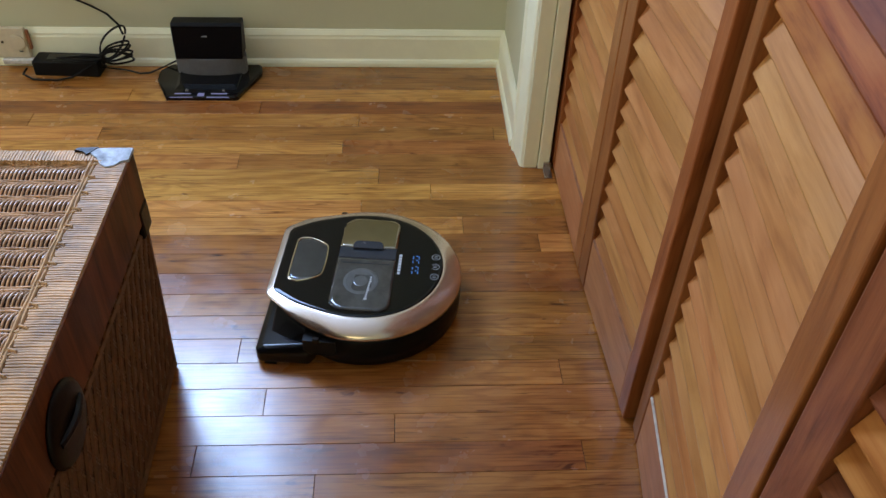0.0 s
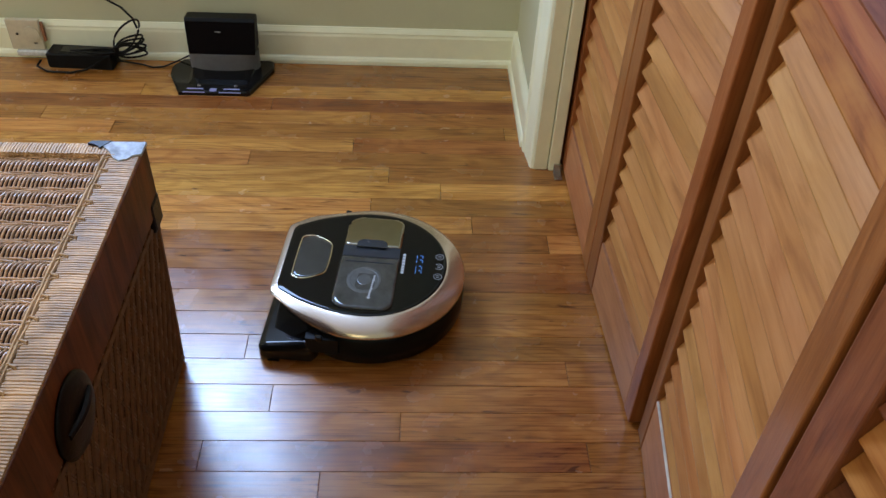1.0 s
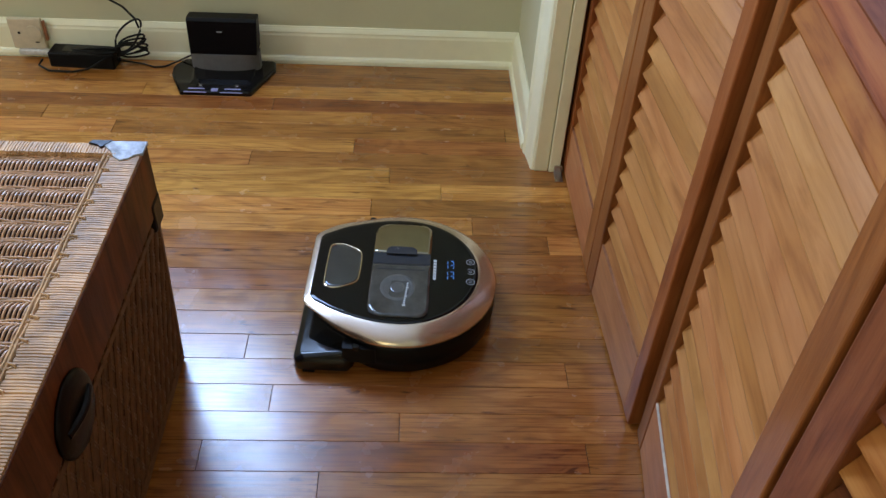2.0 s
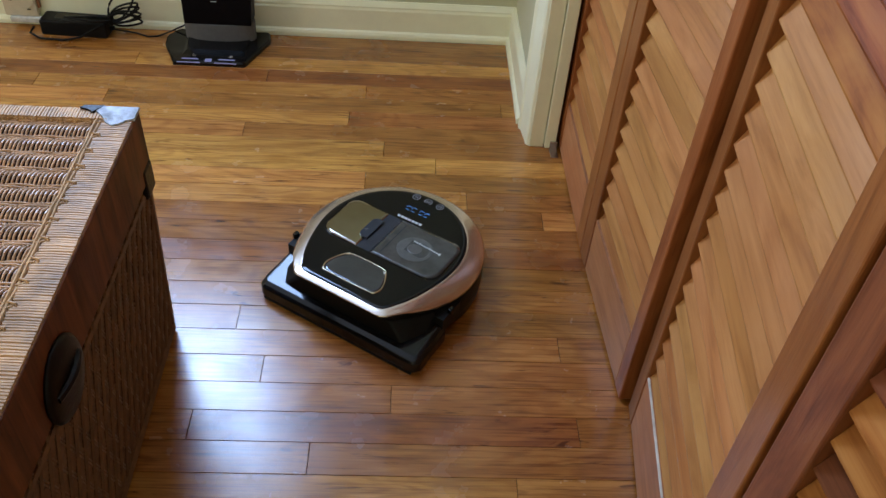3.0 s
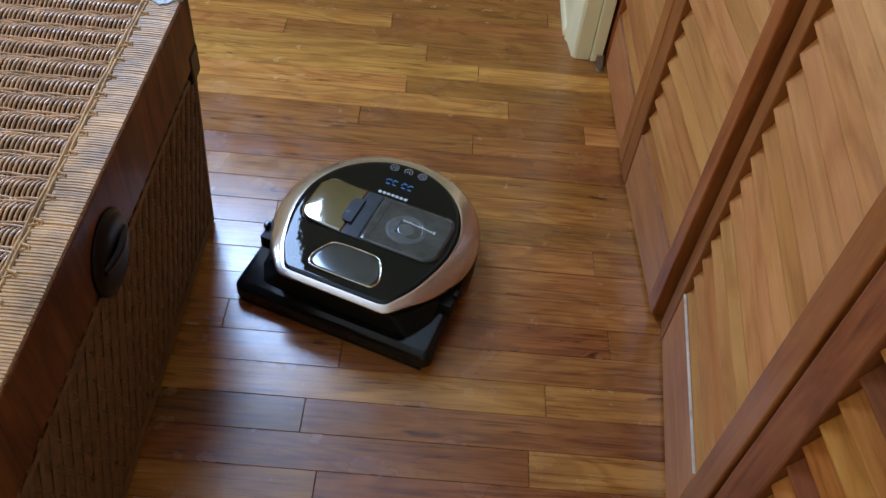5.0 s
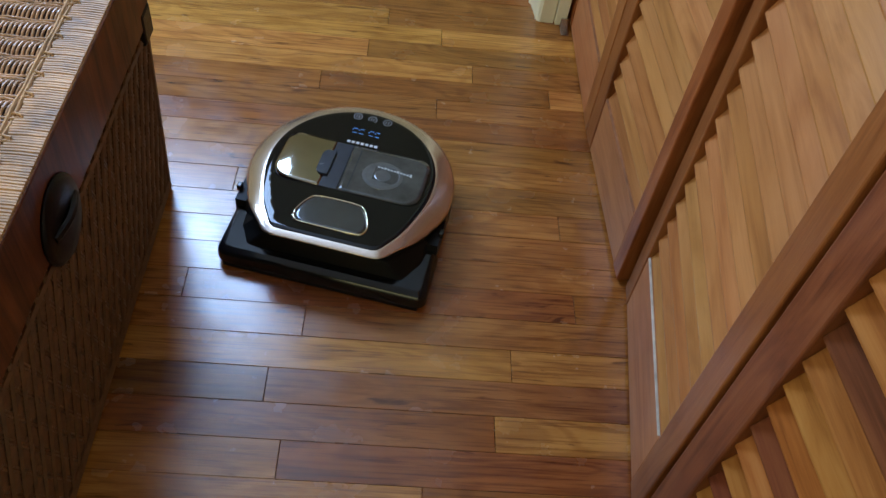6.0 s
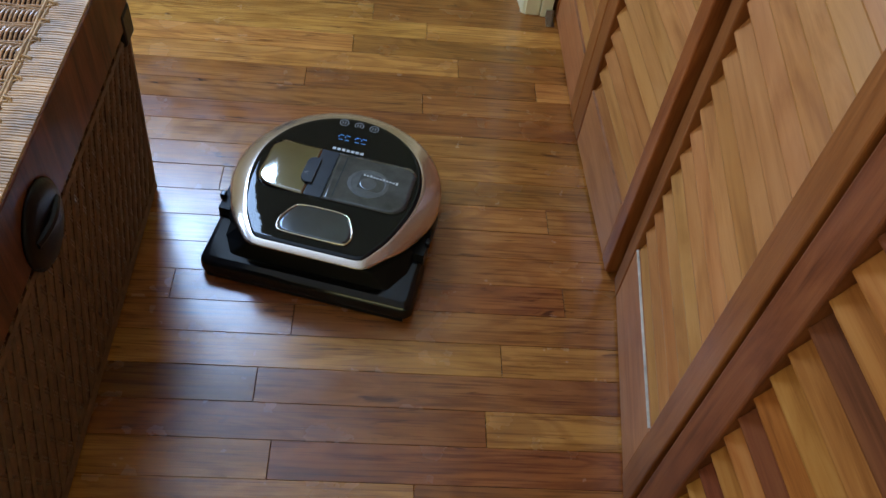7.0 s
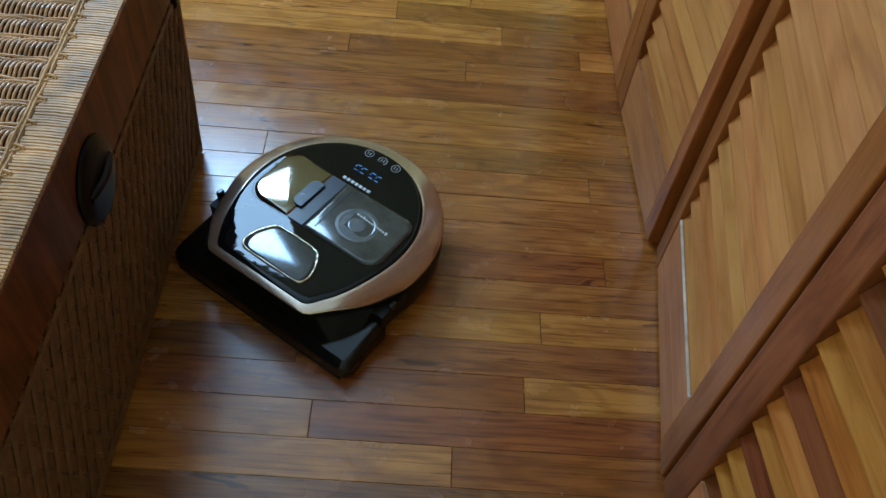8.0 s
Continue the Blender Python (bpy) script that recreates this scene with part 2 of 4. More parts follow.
# ---------------------------------------------------------------- mesh helpers
def mesh(name, bm, material, smooth=False):
    me = bpy.data.meshes.new(name)
    bmesh.ops.recalc_face_normals(bm, faces=bm.faces)
    bm.to_mesh(me)
    bm.free()
    me.materials.append(material)
    for p in me.polygons:
        p.use_smooth = smooth
    return me


def part(name, bm, material, parent=None, label="", smooth=False):
    ob = new(name, mesh(name, bm, material, smooth))
    if parent:
        ob.parent = parent
    if label:
        ob["label"] = label
    return ob


def box(bm, a, b, bevel=0.0, segments=2):
    """An upright box from corner a to corner b, its edges rounded by bevel."""
    made = bmesh.ops.create_cube(bm, size=1.0)["verts"]
    for v in made:
        v.co = Vector(tuple((a[k] + b[k]) / 2 + v.co[k] * (b[k] - a[k]) for k in range(3)))
    if bevel:
        edges = {e for v in made for e in v.link_edges}
        bmesh.ops.bevel(bm, geom=list(edges), offset=bevel, segments=segments, affect='EDGES', profile=0.5)
    return bm


def boxed(a, b, bevel=0.0, segments=2):
    return box(bmesh.new(), a, b, bevel, segments)


def tube(bm, points, radius, sides=6, closed_ends=True):
    """A round rod along the points."""
    pts = [Vector(p) for p in points]
    rings = []
    up = Vector((0, 0, 1))
    for k, p in enumerate(pts):
        d = (pts[min(k + 1, len(pts) - 1)] - pts[max(k - 1, 0)]).normalized()
        ref = up if abs(d.dot(up)) < 0.95 else Vector((1, 0, 0))
        u = d.cross(ref).normalized()
        w = u.cross(d)
        rings.append([bm.verts.new(p + radius * (math.cos(2 * math.pi * s / sides) * u + math.sin(2 * math.pi * s / sides) * w)) for s in range(sides)])
    for r0, r1 in zip(rings, rings[1:]):
        for s in range(sides):
            bm.faces.new((r0[s], r0[(s + 1) % sides], r1[(s + 1) % sides], r1[s]))
    if closed_ends:
        bm.faces.new(rings[0])
        bm.faces.new(rings[-1][::-1])
    return bm


def loft(loops, cap_low=True, cap_high=True):
    """A skin over closed loops of equal count, each a list of (x, y, z)."""
    bm = bmesh.new()
    rows = [[bm.verts.new(p) for p in loop] for loop in loops]
    n = len(rows[0])
    for r0, r1 in zip(rows, rows[1:]):
        for s in range(n):
            bm.faces.new((r0[s], r0[(s + 1) % n], r1[(s + 1) % n], r1[s]))
    if cap_low:
        bm.faces.new(rows[0][::-1])
    if cap_high:
        bm.faces.new(rows[-1])
    return bm


def rounded(corners, rounds=3, count=64):
    """A polygon with its corners cut round, resampled to an even count of points."""
    pts = [Vector(c) for c in corners]
    for _ in range(rounds):
        pts = [q for a, b in zip(pts, pts[1:] + pts[:1]) for q in (a.lerp(b, 0.25), a.lerp(b, 0.75))]
    ring = pts + pts[:1]
    lengths = [0.0]
    for a, b in zip(ring, ring[1:]):
        lengths.append(lengths[-1] + (b - a).length)
    out, k = [], 0
    for s in range(count):
        goal = lengths[-1] * s / count
        while lengths[k + 1] < goal:
            k += 1
        f = (goal - lengths[k]) / max(1e-9, lengths[k + 1] - lengths[k])
        out.append(ring[k].lerp(ring[k + 1], f))
    return out


def corners4(x0, x1, y0, y1, radii):
    """A rectangle with a radius for each corner, from the lower left round."""
    out = []
    for (cx, cy, sx, sy), rad, a0 in zip(((x0, y0, 1, 1), (x1, y0, -1, 1), (x1, y1, -1, -1), (x0, y1, 1, -1)), radii, (180, 270, 0, 90)):
        for q in range(9):
            a = radians(a0 + 90 * q / 8)
            out.append(Vector((cx + sx * rad + rad * math.cos(a), cy + sy * rad + rad * math.sin(a))))
    return out


def at(loop, z):
    return [(p.x, p.y, z) for p in loop]


def slab(loop, z0, z1, bevel=0.0008):
    """A plate with the plan of the loop and a rounded upper edge."""
    c = sum(loop, Vector((0, 0))) / len(loop)
    inner = [p + (c - p).normalized() * bevel for p in loop]
    return loft([at(loop, z0), at(loop, z1 - bevel), at(inner, z1)])


def empty(name, m, label, category, group="", kind=""):
    ob = new(name)
    ob.empty_display_size = 0.05
    ob.matrix_world = m
    return tagged(ob, label, category, group, kind)


def structure(name, bm, material, label, category):
    return tagged(part(name, bm, material), label, category, kind="structure")


# ---------------------------------------------------------------- room shell
BACK, SIDE, TOP = 1.966, 0.350, 2.45
LEFT, FRONT = -3.0, -2.6
W1 = (-1.22, -0.42, 1.10, 2.17)
bm = bmesh.new()
y0, y1 = BACK + 0.012, BACK + 0.15
box(bm, (LEFT - 0.15, y0, 0), (W1[0], y1, TOP))
box(bm, (W1[1], y0, 0), (1.2, y1, TOP))
box(bm, (W1[0], y0, 0), (W1[1], y1, W1[2]))
box(bm, (W1[0], y0, W1[3]), (W1[1], y1, TOP))
structure("wall_north", bm, WALL, "sage green painted plaster wall behind the dock", "wall")
bm = bmesh.new()
W2 = (-0.35, 1.05, 0.90, 2.10)
x0, x1 = LEFT - 0.15, LEFT
box(bm, (x0, FRONT, 0), (x1, W2[0], TOP))
box(bm, (x0, W2[1], 0), (x1, y0, TOP))
box(bm, (x0, W2[0], 0), (x1, W2[1], W2[2]))
box(bm, (x0, W2[0], W2[3]), (x1, W2[1], TOP))
structure("wall_west", bm, WALL, "sage green painted plaster wall with a window", "wall")
bm = bmesh.new()
W3 = (-1.60, -0.40, 0.95, 2.15)
box(bm, (LEFT - 0.15, FRONT - 0.15, 0), (W3[0], FRONT, TOP))
box(bm, (W3[1], FRONT - 0.15, 0), (1.2, FRONT, TOP))
box(bm, (W3[0], FRONT - 0.15, 0), (W3[1], FRONT, W3[2]))
box(bm, (W3[0], FRONT - 0.15, W3[3]), (W3[1], FRONT, TOP))
structure("wall_south", bm, WALL, "sage green painted plaster wall with a window", "wall")
bm = bmesh.new()
box(bm, (SIDE, 1.515, 0), (0.413, y0, TOP))
box(bm, (0.413, 1.560, 0), (1.2, y0, TOP))
structure("wall_return", bm, WALL, "short sage green wall beside the closet opening", "wall")
structure("wall_header", boxed((SIDE, -0.04, 2.035), (0.413, 1.515, TOP)), WALL, "painted wall above the closet doors", "wall")
structure("wall_east", boxed((SIDE, FRONT, 0), (0.46, -0.04, TOP)), WALL, "sage green painted wall beyond the closet", "wall")
structure("closet_back", boxed((1.05, FRONT, 0), (1.2, 1.560, TOP)), WALL, "plain painted back of the closet", "wall")
structure("ceiling", boxed((LEFT - 0.15, FRONT - 0.15, TOP), (1.2, y1, TOP + 0.1)), CEIL, "white painted ceiling", "ceiling")


def profile_run(name, section, start, end, out, label):
    """A moulding: section of (depth, height) swept level from start to end; out points away from the wall."""
    a, b, o = Vector((*start, 0)), Vector((*end, 0)), Vector((*out, 0))
    bm = bmesh.new()
    r0 = [bm.verts.new(a + o * d + Vector((0, 0, z))) for d, z in section]
    r1 = [bm.verts.new(b + o * d + Vector((0, 0, z))) for d, z in section]
    for k in range(len(section)):
        bm.faces.new((r0[k], r0[(k + 1) % len(section)], r1[(k + 1) % len(section)], r1[k]))
    bm.faces.new(r0)
    bm.faces.new(r1[::-1])
    return structure(name, bm, WHITE, label, "baseboard")


BASE = [(0, 0), (0.019, 0), (0.019, 0.010), (0.016, 0.017), (0.012, 0.021), (0.012, 0.078), (0.010, 0.084), (0.0105, 0.088), (0.006, 0.096), (0.003, 0.101), (0, 0.101)]
profile_run("baseboard_north", BASE, (LEFT, y0), (SIDE, y0), (0, -1), "cream painted wooden baseboard with a shoe moulding")
profile_run("baseboard_return", BASE, (SIDE, BACK + 0.012), (SIDE, 1.5905), (-1, 0), "cream painted wooden baseboard with a shoe moulding")

# casing and jamb of the closet opening
bm = bmesh.new()
sec = [(SIDE, 1.590), (0.336, 1.590), (0.3345, 1.584), (0.3345, 1.574), (0.339, 1.568), (0.342, 1.545), (0.345, 1.522), (0.3445, 1.516), (0.348, 1.509), (0.353, 1.506), (SIDE + 0.004, 1.515)]
for z in (0.0, 2.10):
    for p in sec:
        bm.verts.new((*p, z))
bm.verts.ensure_lookup_table()
n = len(sec)
for k in range(n):
    bm.faces.new([bm.verts[j] for j in (k, (k + 1) % n, n + (k + 1) % n, n + k)])
bm.faces.new(bm.verts[:n])
bm.faces.new(bm.verts[n:][::-1])
structure("casing_trim", bm, WHITE, "cream painted moulded door casing", "trim")
bm = bmesh.new()
box(bm, (0.3535, 1.5035, 0), (0.385, 1.516, 2.035), 0.0015)
box(bm, (0.387, 1.499, 0), (0.4125, 1.516, 2.035), 0.002)
structure("jamb_trim", bm, WHITE, "cream painted closet jamb with a stop bead", "trim")


def window(name, centre, width, height, facing, label):
    """A sash window in its opening: frame, sill, crossbars and panes."""
    w = empty(name, centre @ pose(0, 0, 0, 0, 0, facing), label, "window", kind="structure")
    hw, hh = width / 2, height / 2
    bm = bmesh.new()
    for a, b in (((-hw, -hh), (-hw + 0.05, hh)), ((hw - 0.05, -hh), (hw, hh)), ((-hw + 0.05, -hh), (hw - 0.05, -hh + 0.05)), ((-hw + 0.05, hh - 0.05), (hw - 0.05, hh))):
        box(bm, (a[0], 0.055, a[1]), (b[0], 0.095, b[1]), 0.003)
    part("window_frame", bm, WHITE, w)
    part("window_sill", boxed((-hw, -0.03, -hh - 0.02), (hw, 0.055, -hh), 0.004), WHITE, w)
    part("meeting_rail", boxed((-hw + 0.05, 0.058, -0.02), (hw - 0.05, 0.092, 0.02), 0.003), WHITE, w)
    for z0, z1 in ((-hh + 0.05, -0.02), (0.02, hh - 0.05)):
        pane = part("pane", boxed((-hw + 0.05, 0.073, z0), (hw - 0.05, 0.077, z1)), PANE, w)
        pane.visible_shadow = False
    return w


window("window_1", pose((W1[0] + W1[1]) / 2, y0, (W1[2] + W1[3]) / 2), W1[1] - W1[0], W1[3] - W1[2], 0, "white painted sash window above the dock wall")
window("window_2", pose(LEFT, (W2[0] + W2[1]) / 2, (W2[2] + W2[3]) / 2), W2[1] - W2[0], W2[3] - W2[2], 90, "white painted sash window in the side wall")
# unseen and made up, gives the south fill an opening
window("south_fill_window", pose((W3[0] + W3[1]) / 2, FRONT, (W3[2] + W3[3]) / 2), W3[1] - W3[0], W3[3] - W3[2], 180, "unseen white sash window, made up for the warm south fill")


# ---------------------------------------------------------------- closet doors
def leaf(start, end, tones, label, near_stile=0.047, line=FAINT, far_stile=0.047, timber=PINE_UP, group="bifold closet doors"):
    """One louvred leaf of a bifold door, from its far foot to its near foot. Local x runs along the leaf, -y is the room side."""
    (ax, ay), (bx, by) = start, end
    width = math.hypot(bx - ax, by - ay)
    d = empty("louvred_door", pose(ax, ay, 0.007, 0, 0, math.degrees(math.atan2(by - ay, bx - ax))), label, "door", group)
    st, th, low = far_stile, 0.034, 0.125
    sn = near_stile
    part("stile", boxed((0, 0, 0), (st, th, 2.01), 0.0025), timber, d)
    part("stile", boxed((width - sn, 0, 0), (width, th, 2.01), 0.0025), timber, d)
    # glint on the chipped rail edge, painted as a strip; FAINT is its weaker tone
    part("glint_line", boxed((st + 0.004, 0.0004, low - 0.0012), (width - sn - 0.006, 0.004, low + 0.0005), 0.0003), line, d, "pale strip for light caught along the chipped rail")
    part("bottom_rail", boxed((st + 0.0004, 0.0012, 0), (width - sn - 0.0004, th - 0.001, low), 0.002), PINE_ACROSS, d)
    part("middle_rail", boxed((st + 0.0004, 0.0012, 1.00), (width - sn - 0.0004, th - 0.001, 1.09), 0.002), PINE_ACROSS, d)
    part("top_rail", boxed((st + 0.0004, 0.0012, 1.90), (width - sn - 0.0004, th - 0.001, 2.01), 0.002), PINE_ACROSS, d)
    hl, pitch = (width - st - sn) / 2 - 0.0006, 0.0394
    sec = [(0.0062, 0.0), (0.0046, 0.0018), (0.0046, 0.0040), (0.0255, 0.0468), (0.0295, 0.0468), (0.0295, 0.0440), (0.0094, 0.0)]
    shared = {}
    z, k = low - 0.005, 0
    while z < 1.87:
        if z + 0.05 > 1.0 and z < 1.09:
            z = 1.092
        tone = tones[k % len(tones)]
        if tone not in shared:
            bm = bmesh.new()
            r0 = [bm.verts.new((-hl, y, q)) for y, q in sec]
            r1 = [bm.verts.new((hl, y, q)) for y, q in sec]
            m = len(sec)
            for j in range(m):
                bm.faces.new((r0[j], r0[(j + 1) % m], r1[(j + 1) % m], r1[j]))
            bm.faces.new(r0)
            bm.faces.new(r1[::-1])
            shared[tone] = mesh("slat", bm, SLAT[tone])
        s = new("slat", shared[tone])
        s.parent = d
        s.location = ((width + st - sn) / 2, random.uniform(0, 0.0006), z)
        s.rotation_euler = (radians(random.uniform(-0.5, 0.5)), radians(random.uniform(-0.12, 0.12)), 0)
        z += pitch
        k += 1
    return d


A = ["pale", "pale", "tan", "pale", "pale", "pale", "pale"]
B = ["pale", "pale", "pale", "tan", "pale", "pale", "pale", "pale", "pale", "tan", "pale", "pale", "pale"]
C = ["pale", "pale", "tan", "pale", "pale", "pale", "pale", "pale", "tan", "pale", "pale", "pale", "tan", "pale", "pale", "pale", "orange", "orange", "plum", "orange", "orange", "plum", "honey"]
D = ["plum", "honey", "honey", "plum", "honey", "honey", "plum", "orange", "honey", "honey", "plum", "honey", "honey"]
leaf((0.4200, 1.534), (0.4215, 1.151), A, "louvred pine bifold door leaf beside the cream jamb, closed")
leaf((0.4215, 1.1485), (0.4382, 0.7910), B, "louvred pine bifold door leaf, closed, dark gap at its edge", 0.033)
leaf((0.4523, 0.7790), (0.4100, 0.3870), C, "louvred pine bifold door leaf, slightly folded out, orange slats higher up", 0.050, RAIL_GLINT, 0.038)
leaf((0.4110, 0.3795), (0.4470, 0.0030), D, "louvred bifold door leaf with honey and red-brown slats, slightly folded out", timber=PINE_DARK)

# pivot bracket at the foot of the jamb
p = empty("pivot_bracket", pose(0.398, 1.462, 0), "small grey metal pivot bracket on the floor at the jamb", "bracket")
part("plate", boxed((0, 0, 0), (0.018, 0.034, 0.002), 0.0006), STEEL, p)
part("upright_tab", boxed((0.0, 0.030, 0.0021), (0.018, 0.034, 0.022), 0.0008), STEEL, p)


# ---------------------------------------------------------------- wicker chest
def wicker_chest():
    X1, X0, Y1, Y0, H = -0.296, -0.796, 0.931, 0.020, 0.450
    chest = empty("wicker_chest", pose((X0 + X1) / 2, (Y0 + Y1) / 2, 0), "brown woven rattan chest with a wrapped rim and leather fittings", "chest")
    cx, cy = (X0 + X1) / 2, (Y0 + Y1) / 2
    hx, hy = (X1 - X0) / 2, (Y1 - Y0) / 2
    bx, by = hx - 0.0205, hy - 0.006
    lean_out = 0.015 / 0.345
    part("body", loft([[(sx * (bx - 0.004 + g), sy * (by - 0.004 + g * 0.2), z) for sx, sy in ((-1, -1), (1, -1), (1, 1), (-1, 1))] for g, z in ((0.0, 0.0), (0.015, 0.345))]), PANEL, chest)
    # lattice of crossed cane over the sides
    def lattice(face, length, label):
        bm = bmesh.new()
        h, step, lean = 0.330, 0.0270, 0.130
        for sign in (1, -1):
            s = -length / 2 - lean
            while s < length / 2 + lean:
                pts = []
                for q in range(15):
                    f = q / 14
                    a = s + sign * lean * (f - 0.5)
                    if abs(a) > length / 2 - 0.004:
                        continue
                    pts.append(face(a, 0.006 + h * f, 0.0034 + 0.0010 * sign))
                if len(pts) > 2:
                    for off, r in ((0.0, 0.0021), (0.0044, 0.0019)):
                        tube(bm, [p + face(off, 0, 0) - face(0, 0, 0) for p in pts], r, 5)
                s += step
        for z in (0.010, 0.020, 0.325):
            tube(bm, [face(a, z, 0.003) for a in (-length / 2 + 0.002, 0, length / 2 - 0.002)], 0.005, 6)
        for a in (-length / 2 + 0.005, length / 2 - 0.005):
            tube(bm, [face(a, z, 0.001) for z in (0.004, 0.17, 0.338)], 0.0065, 6)
        part("lattice", bm, RATTAN_SIDE_SHADE, chest, label)
        bm = bmesh.new()
        z = 0.010
        while z < 0.332:
            n = int(length / 0.024)
            tube(bm, [face(-length / 2 + 0.004 + q * (length - 0.008) / n, z, 0.0014 + 0.0008 * (1 if (q + int(z * 1000)) % 2 else -1)) for q in range(n + 1)], 0.0029, 5)
            z += 0.0062
        part("plain_weave", bm, RATTAN_SIDE_SHADE, chest, "close cane weave, darkened for the shaded sides")
    ix, iy = bx - 0.004, by - 0.004
    lattice(lambda a, z, d: Vector((ix + d + lean_out * z, a, z)), 2 * by, "diagonal cane lattice")
    lattice(lambda a, z, d: Vector((-ix - d - lean_out * z, a, z)), 2 * by, "diagonal cane lattice")
    lattice(lambda a, z, d: Vector((a, iy + d + 0.2 * lean_out * z, z)), 2 * bx, "diagonal cane lattice")
    lattice(lambda a, z, d: Vector((a, -iy - d - 0.2 * lean_out * z, z)), 2 * bx, "diagonal cane lattice")
    # lid: stained band round it, woven top, wrapped rim
    for a, b in (((hx - 0.012, -hy), (hx, hy)), ((-hx, -hy), (-hx + 0.012, hy)), ((-hx + 0.012, hy - 0.012), (hx - 0.012, hy)), ((-hx + 0.012, -hy), (hx - 0.012, -hy + 0.012))):
        part("lid_band", boxed((*a, 0.343), (*b, H - 0.004), 0.003), BAND, chest, "red-brown stained cane band")
    part("lid_lining", boxed((-hx + 0.013, -hy + 0.013, H - 0.022), (hx - 0.013, hy - 0.013, H - 0.0155)), PANEL, chest)
    rim = 0.041
    # long strands, arching over the cross canes and dipping between
    bm = bmesh.new()
    pitch, gap = 0.0340, 0.0055
    x = -hx + rim - 0.004
    while x < hx - rim + 0.003:
        pts = []
        y = -hy + 0.030
        while y < hy - 0.022:
            f = ((y + hy) / pitch) % 1.0
            z = H - 0.0115 + 0.0066 * math.sin(math.pi * min(1, f / 0.84)) if f < 0.84 else H - 0.0115
            pts.append((x + 0.0044 * (f / 0.84 - 0.5 if f < 0.84 else 0.5 - (f - 0.84) / 0.16) + random.uniform(-0.0003, 0.0003), y, z + random.uniform(-0.0004, 0.0004)))
            y += pitch / 7
        tube(bm, pts, 0.0017, 6)
        x += gap * random.uniform(0.93, 1.07)
    part("strand_weave", bm, RATTAN, chest, "arched rattan strands")
    bm = bmesh.new()
    y = -hy + 0.92 * pitch
    while y < hy - 0.022:
        for d in (-0.0022, 0.0026):
            pts = []
            for q in range(29):
                f = q / 28
                pts.append((-hx + rim - 0.006 + f * (2 * hx - 2 * rim + 0.012), y + d + random.uniform(-0.0006, 0.0006), H - 0.0094 + 0.0012 * math.sin(q * 2.1 + d * 900) + random.uniform(-0.0004, 0.0004)))
            tube(bm, pts, 0.0016, 5)
        y += pitch
    part("cross_weave", bm, RATTAN, chest, "pale cross canes")
    for a, b in (((hx - rim, -hy + 0.004), (hx - 0.004, hy - 0.004)), ((-hx + 0.004, -hy + 0.004), (-hx + rim, hy - 0.004)), ((-hx + rim, hy - 0.025), (hx - rim, hy - 0.004)), ((-hx + rim, -hy + 0.004), (hx - rim, -hy + 0.025))):
        part("rim_core", boxed((*a, H - 0.015), (*b, H - 0.0024), 0.001), WRAP, chest)
    # rim wrapped round and round
    bm = bmesh.new()
    def wrap(p, q, inward, down):
        tube(bm, [p + inward * 0.002 - Vector((0, 0, 0.010)), p + inward * 0.0008 - Vector((0, 0, 0.002)), p - inward * 0.0022, (p + q) / 2 + Vector((0, 0, 0.0008)), q + inward * 0.004 , q - Vector((0, 0, down * random.uniform(0.9, 1.3)))], 0.0025 * random.uniform(0.85, 1.12), 6)
    for side in (1, -1):
        y = -hy + 0.003
        while y < hy - 0.003:
            j = random.uniform(-0.0006, 0.0006)
            m = random.uniform(-0.0012, 0.0012)
            wrap(Vector((side * (hx - rim + m), y + j, H - 0.0035)), Vector((side * (hx - 0.003), y + random.uniform(-0.0006, 0.0006), H - 0.0035)), Vector((0, 0, 0)), 0.004)
            y += 0.0040 * random.uniform(0.85, 1.15)
        x = -hx + rim
        while x < hx - rim:
            wrap(Vector((x, side * (hy - 0.025 + random.uniform(-0.001, 0.001)), H - 0.0035)), Vector((x + random.uniform(-0.0006, 0.0006), side * (hy - 0.003), H - 0.0035)), Vector((0, 0, 0)), 0.004)
            x += 0.0040 * random.uniform(0.85, 1.15)
    part("wrapped_rim", bm, WRAP, chest, "pale rattan wrapping")
    # loops that tie the weave to the rim
    bm = bmesh.new()
    y = -hy + 0.86 * pitch
    while y < hy - 0.022:
        for side in (1, -1):
            e = hx - rim
            tube(bm, [(side * (e - 0.009), y + 0.003, H - 0.0045), (side * (e - 0.004), y + 0.005, H - 0.001), (side * (e + 0.006), y + 0.001, H + 0.0004), (side * (e + 0.007), y - 0.003, H - 0.003)], 0.0016, 5)
            tube(bm, [(side * (e - 0.010), y - 0.003, H - 0.0045), (side * (e - 0.005), y - 0.004, H - 0.002), (side * (e + 0.003), y - 0.001, H - 0.0015)], 0.0015, 5)
        y += pitch
    for side in (1, -1):
        for off in (0.0035, 0.0085):
            tube(bm, [(side * (hx - rim - off) + 0.0004 * math.sin(q * 1.7), -hy + 0.03 + q * (2 * hy - 0.06) / 60, H - 0.0025 + 0.0010 * math.sin(q * 0.9 + off * 500)) for q in range(61)], 0.0020, 5)
    part("edge_binding", bm, WRAP, chest, "pale rattan edge binding")
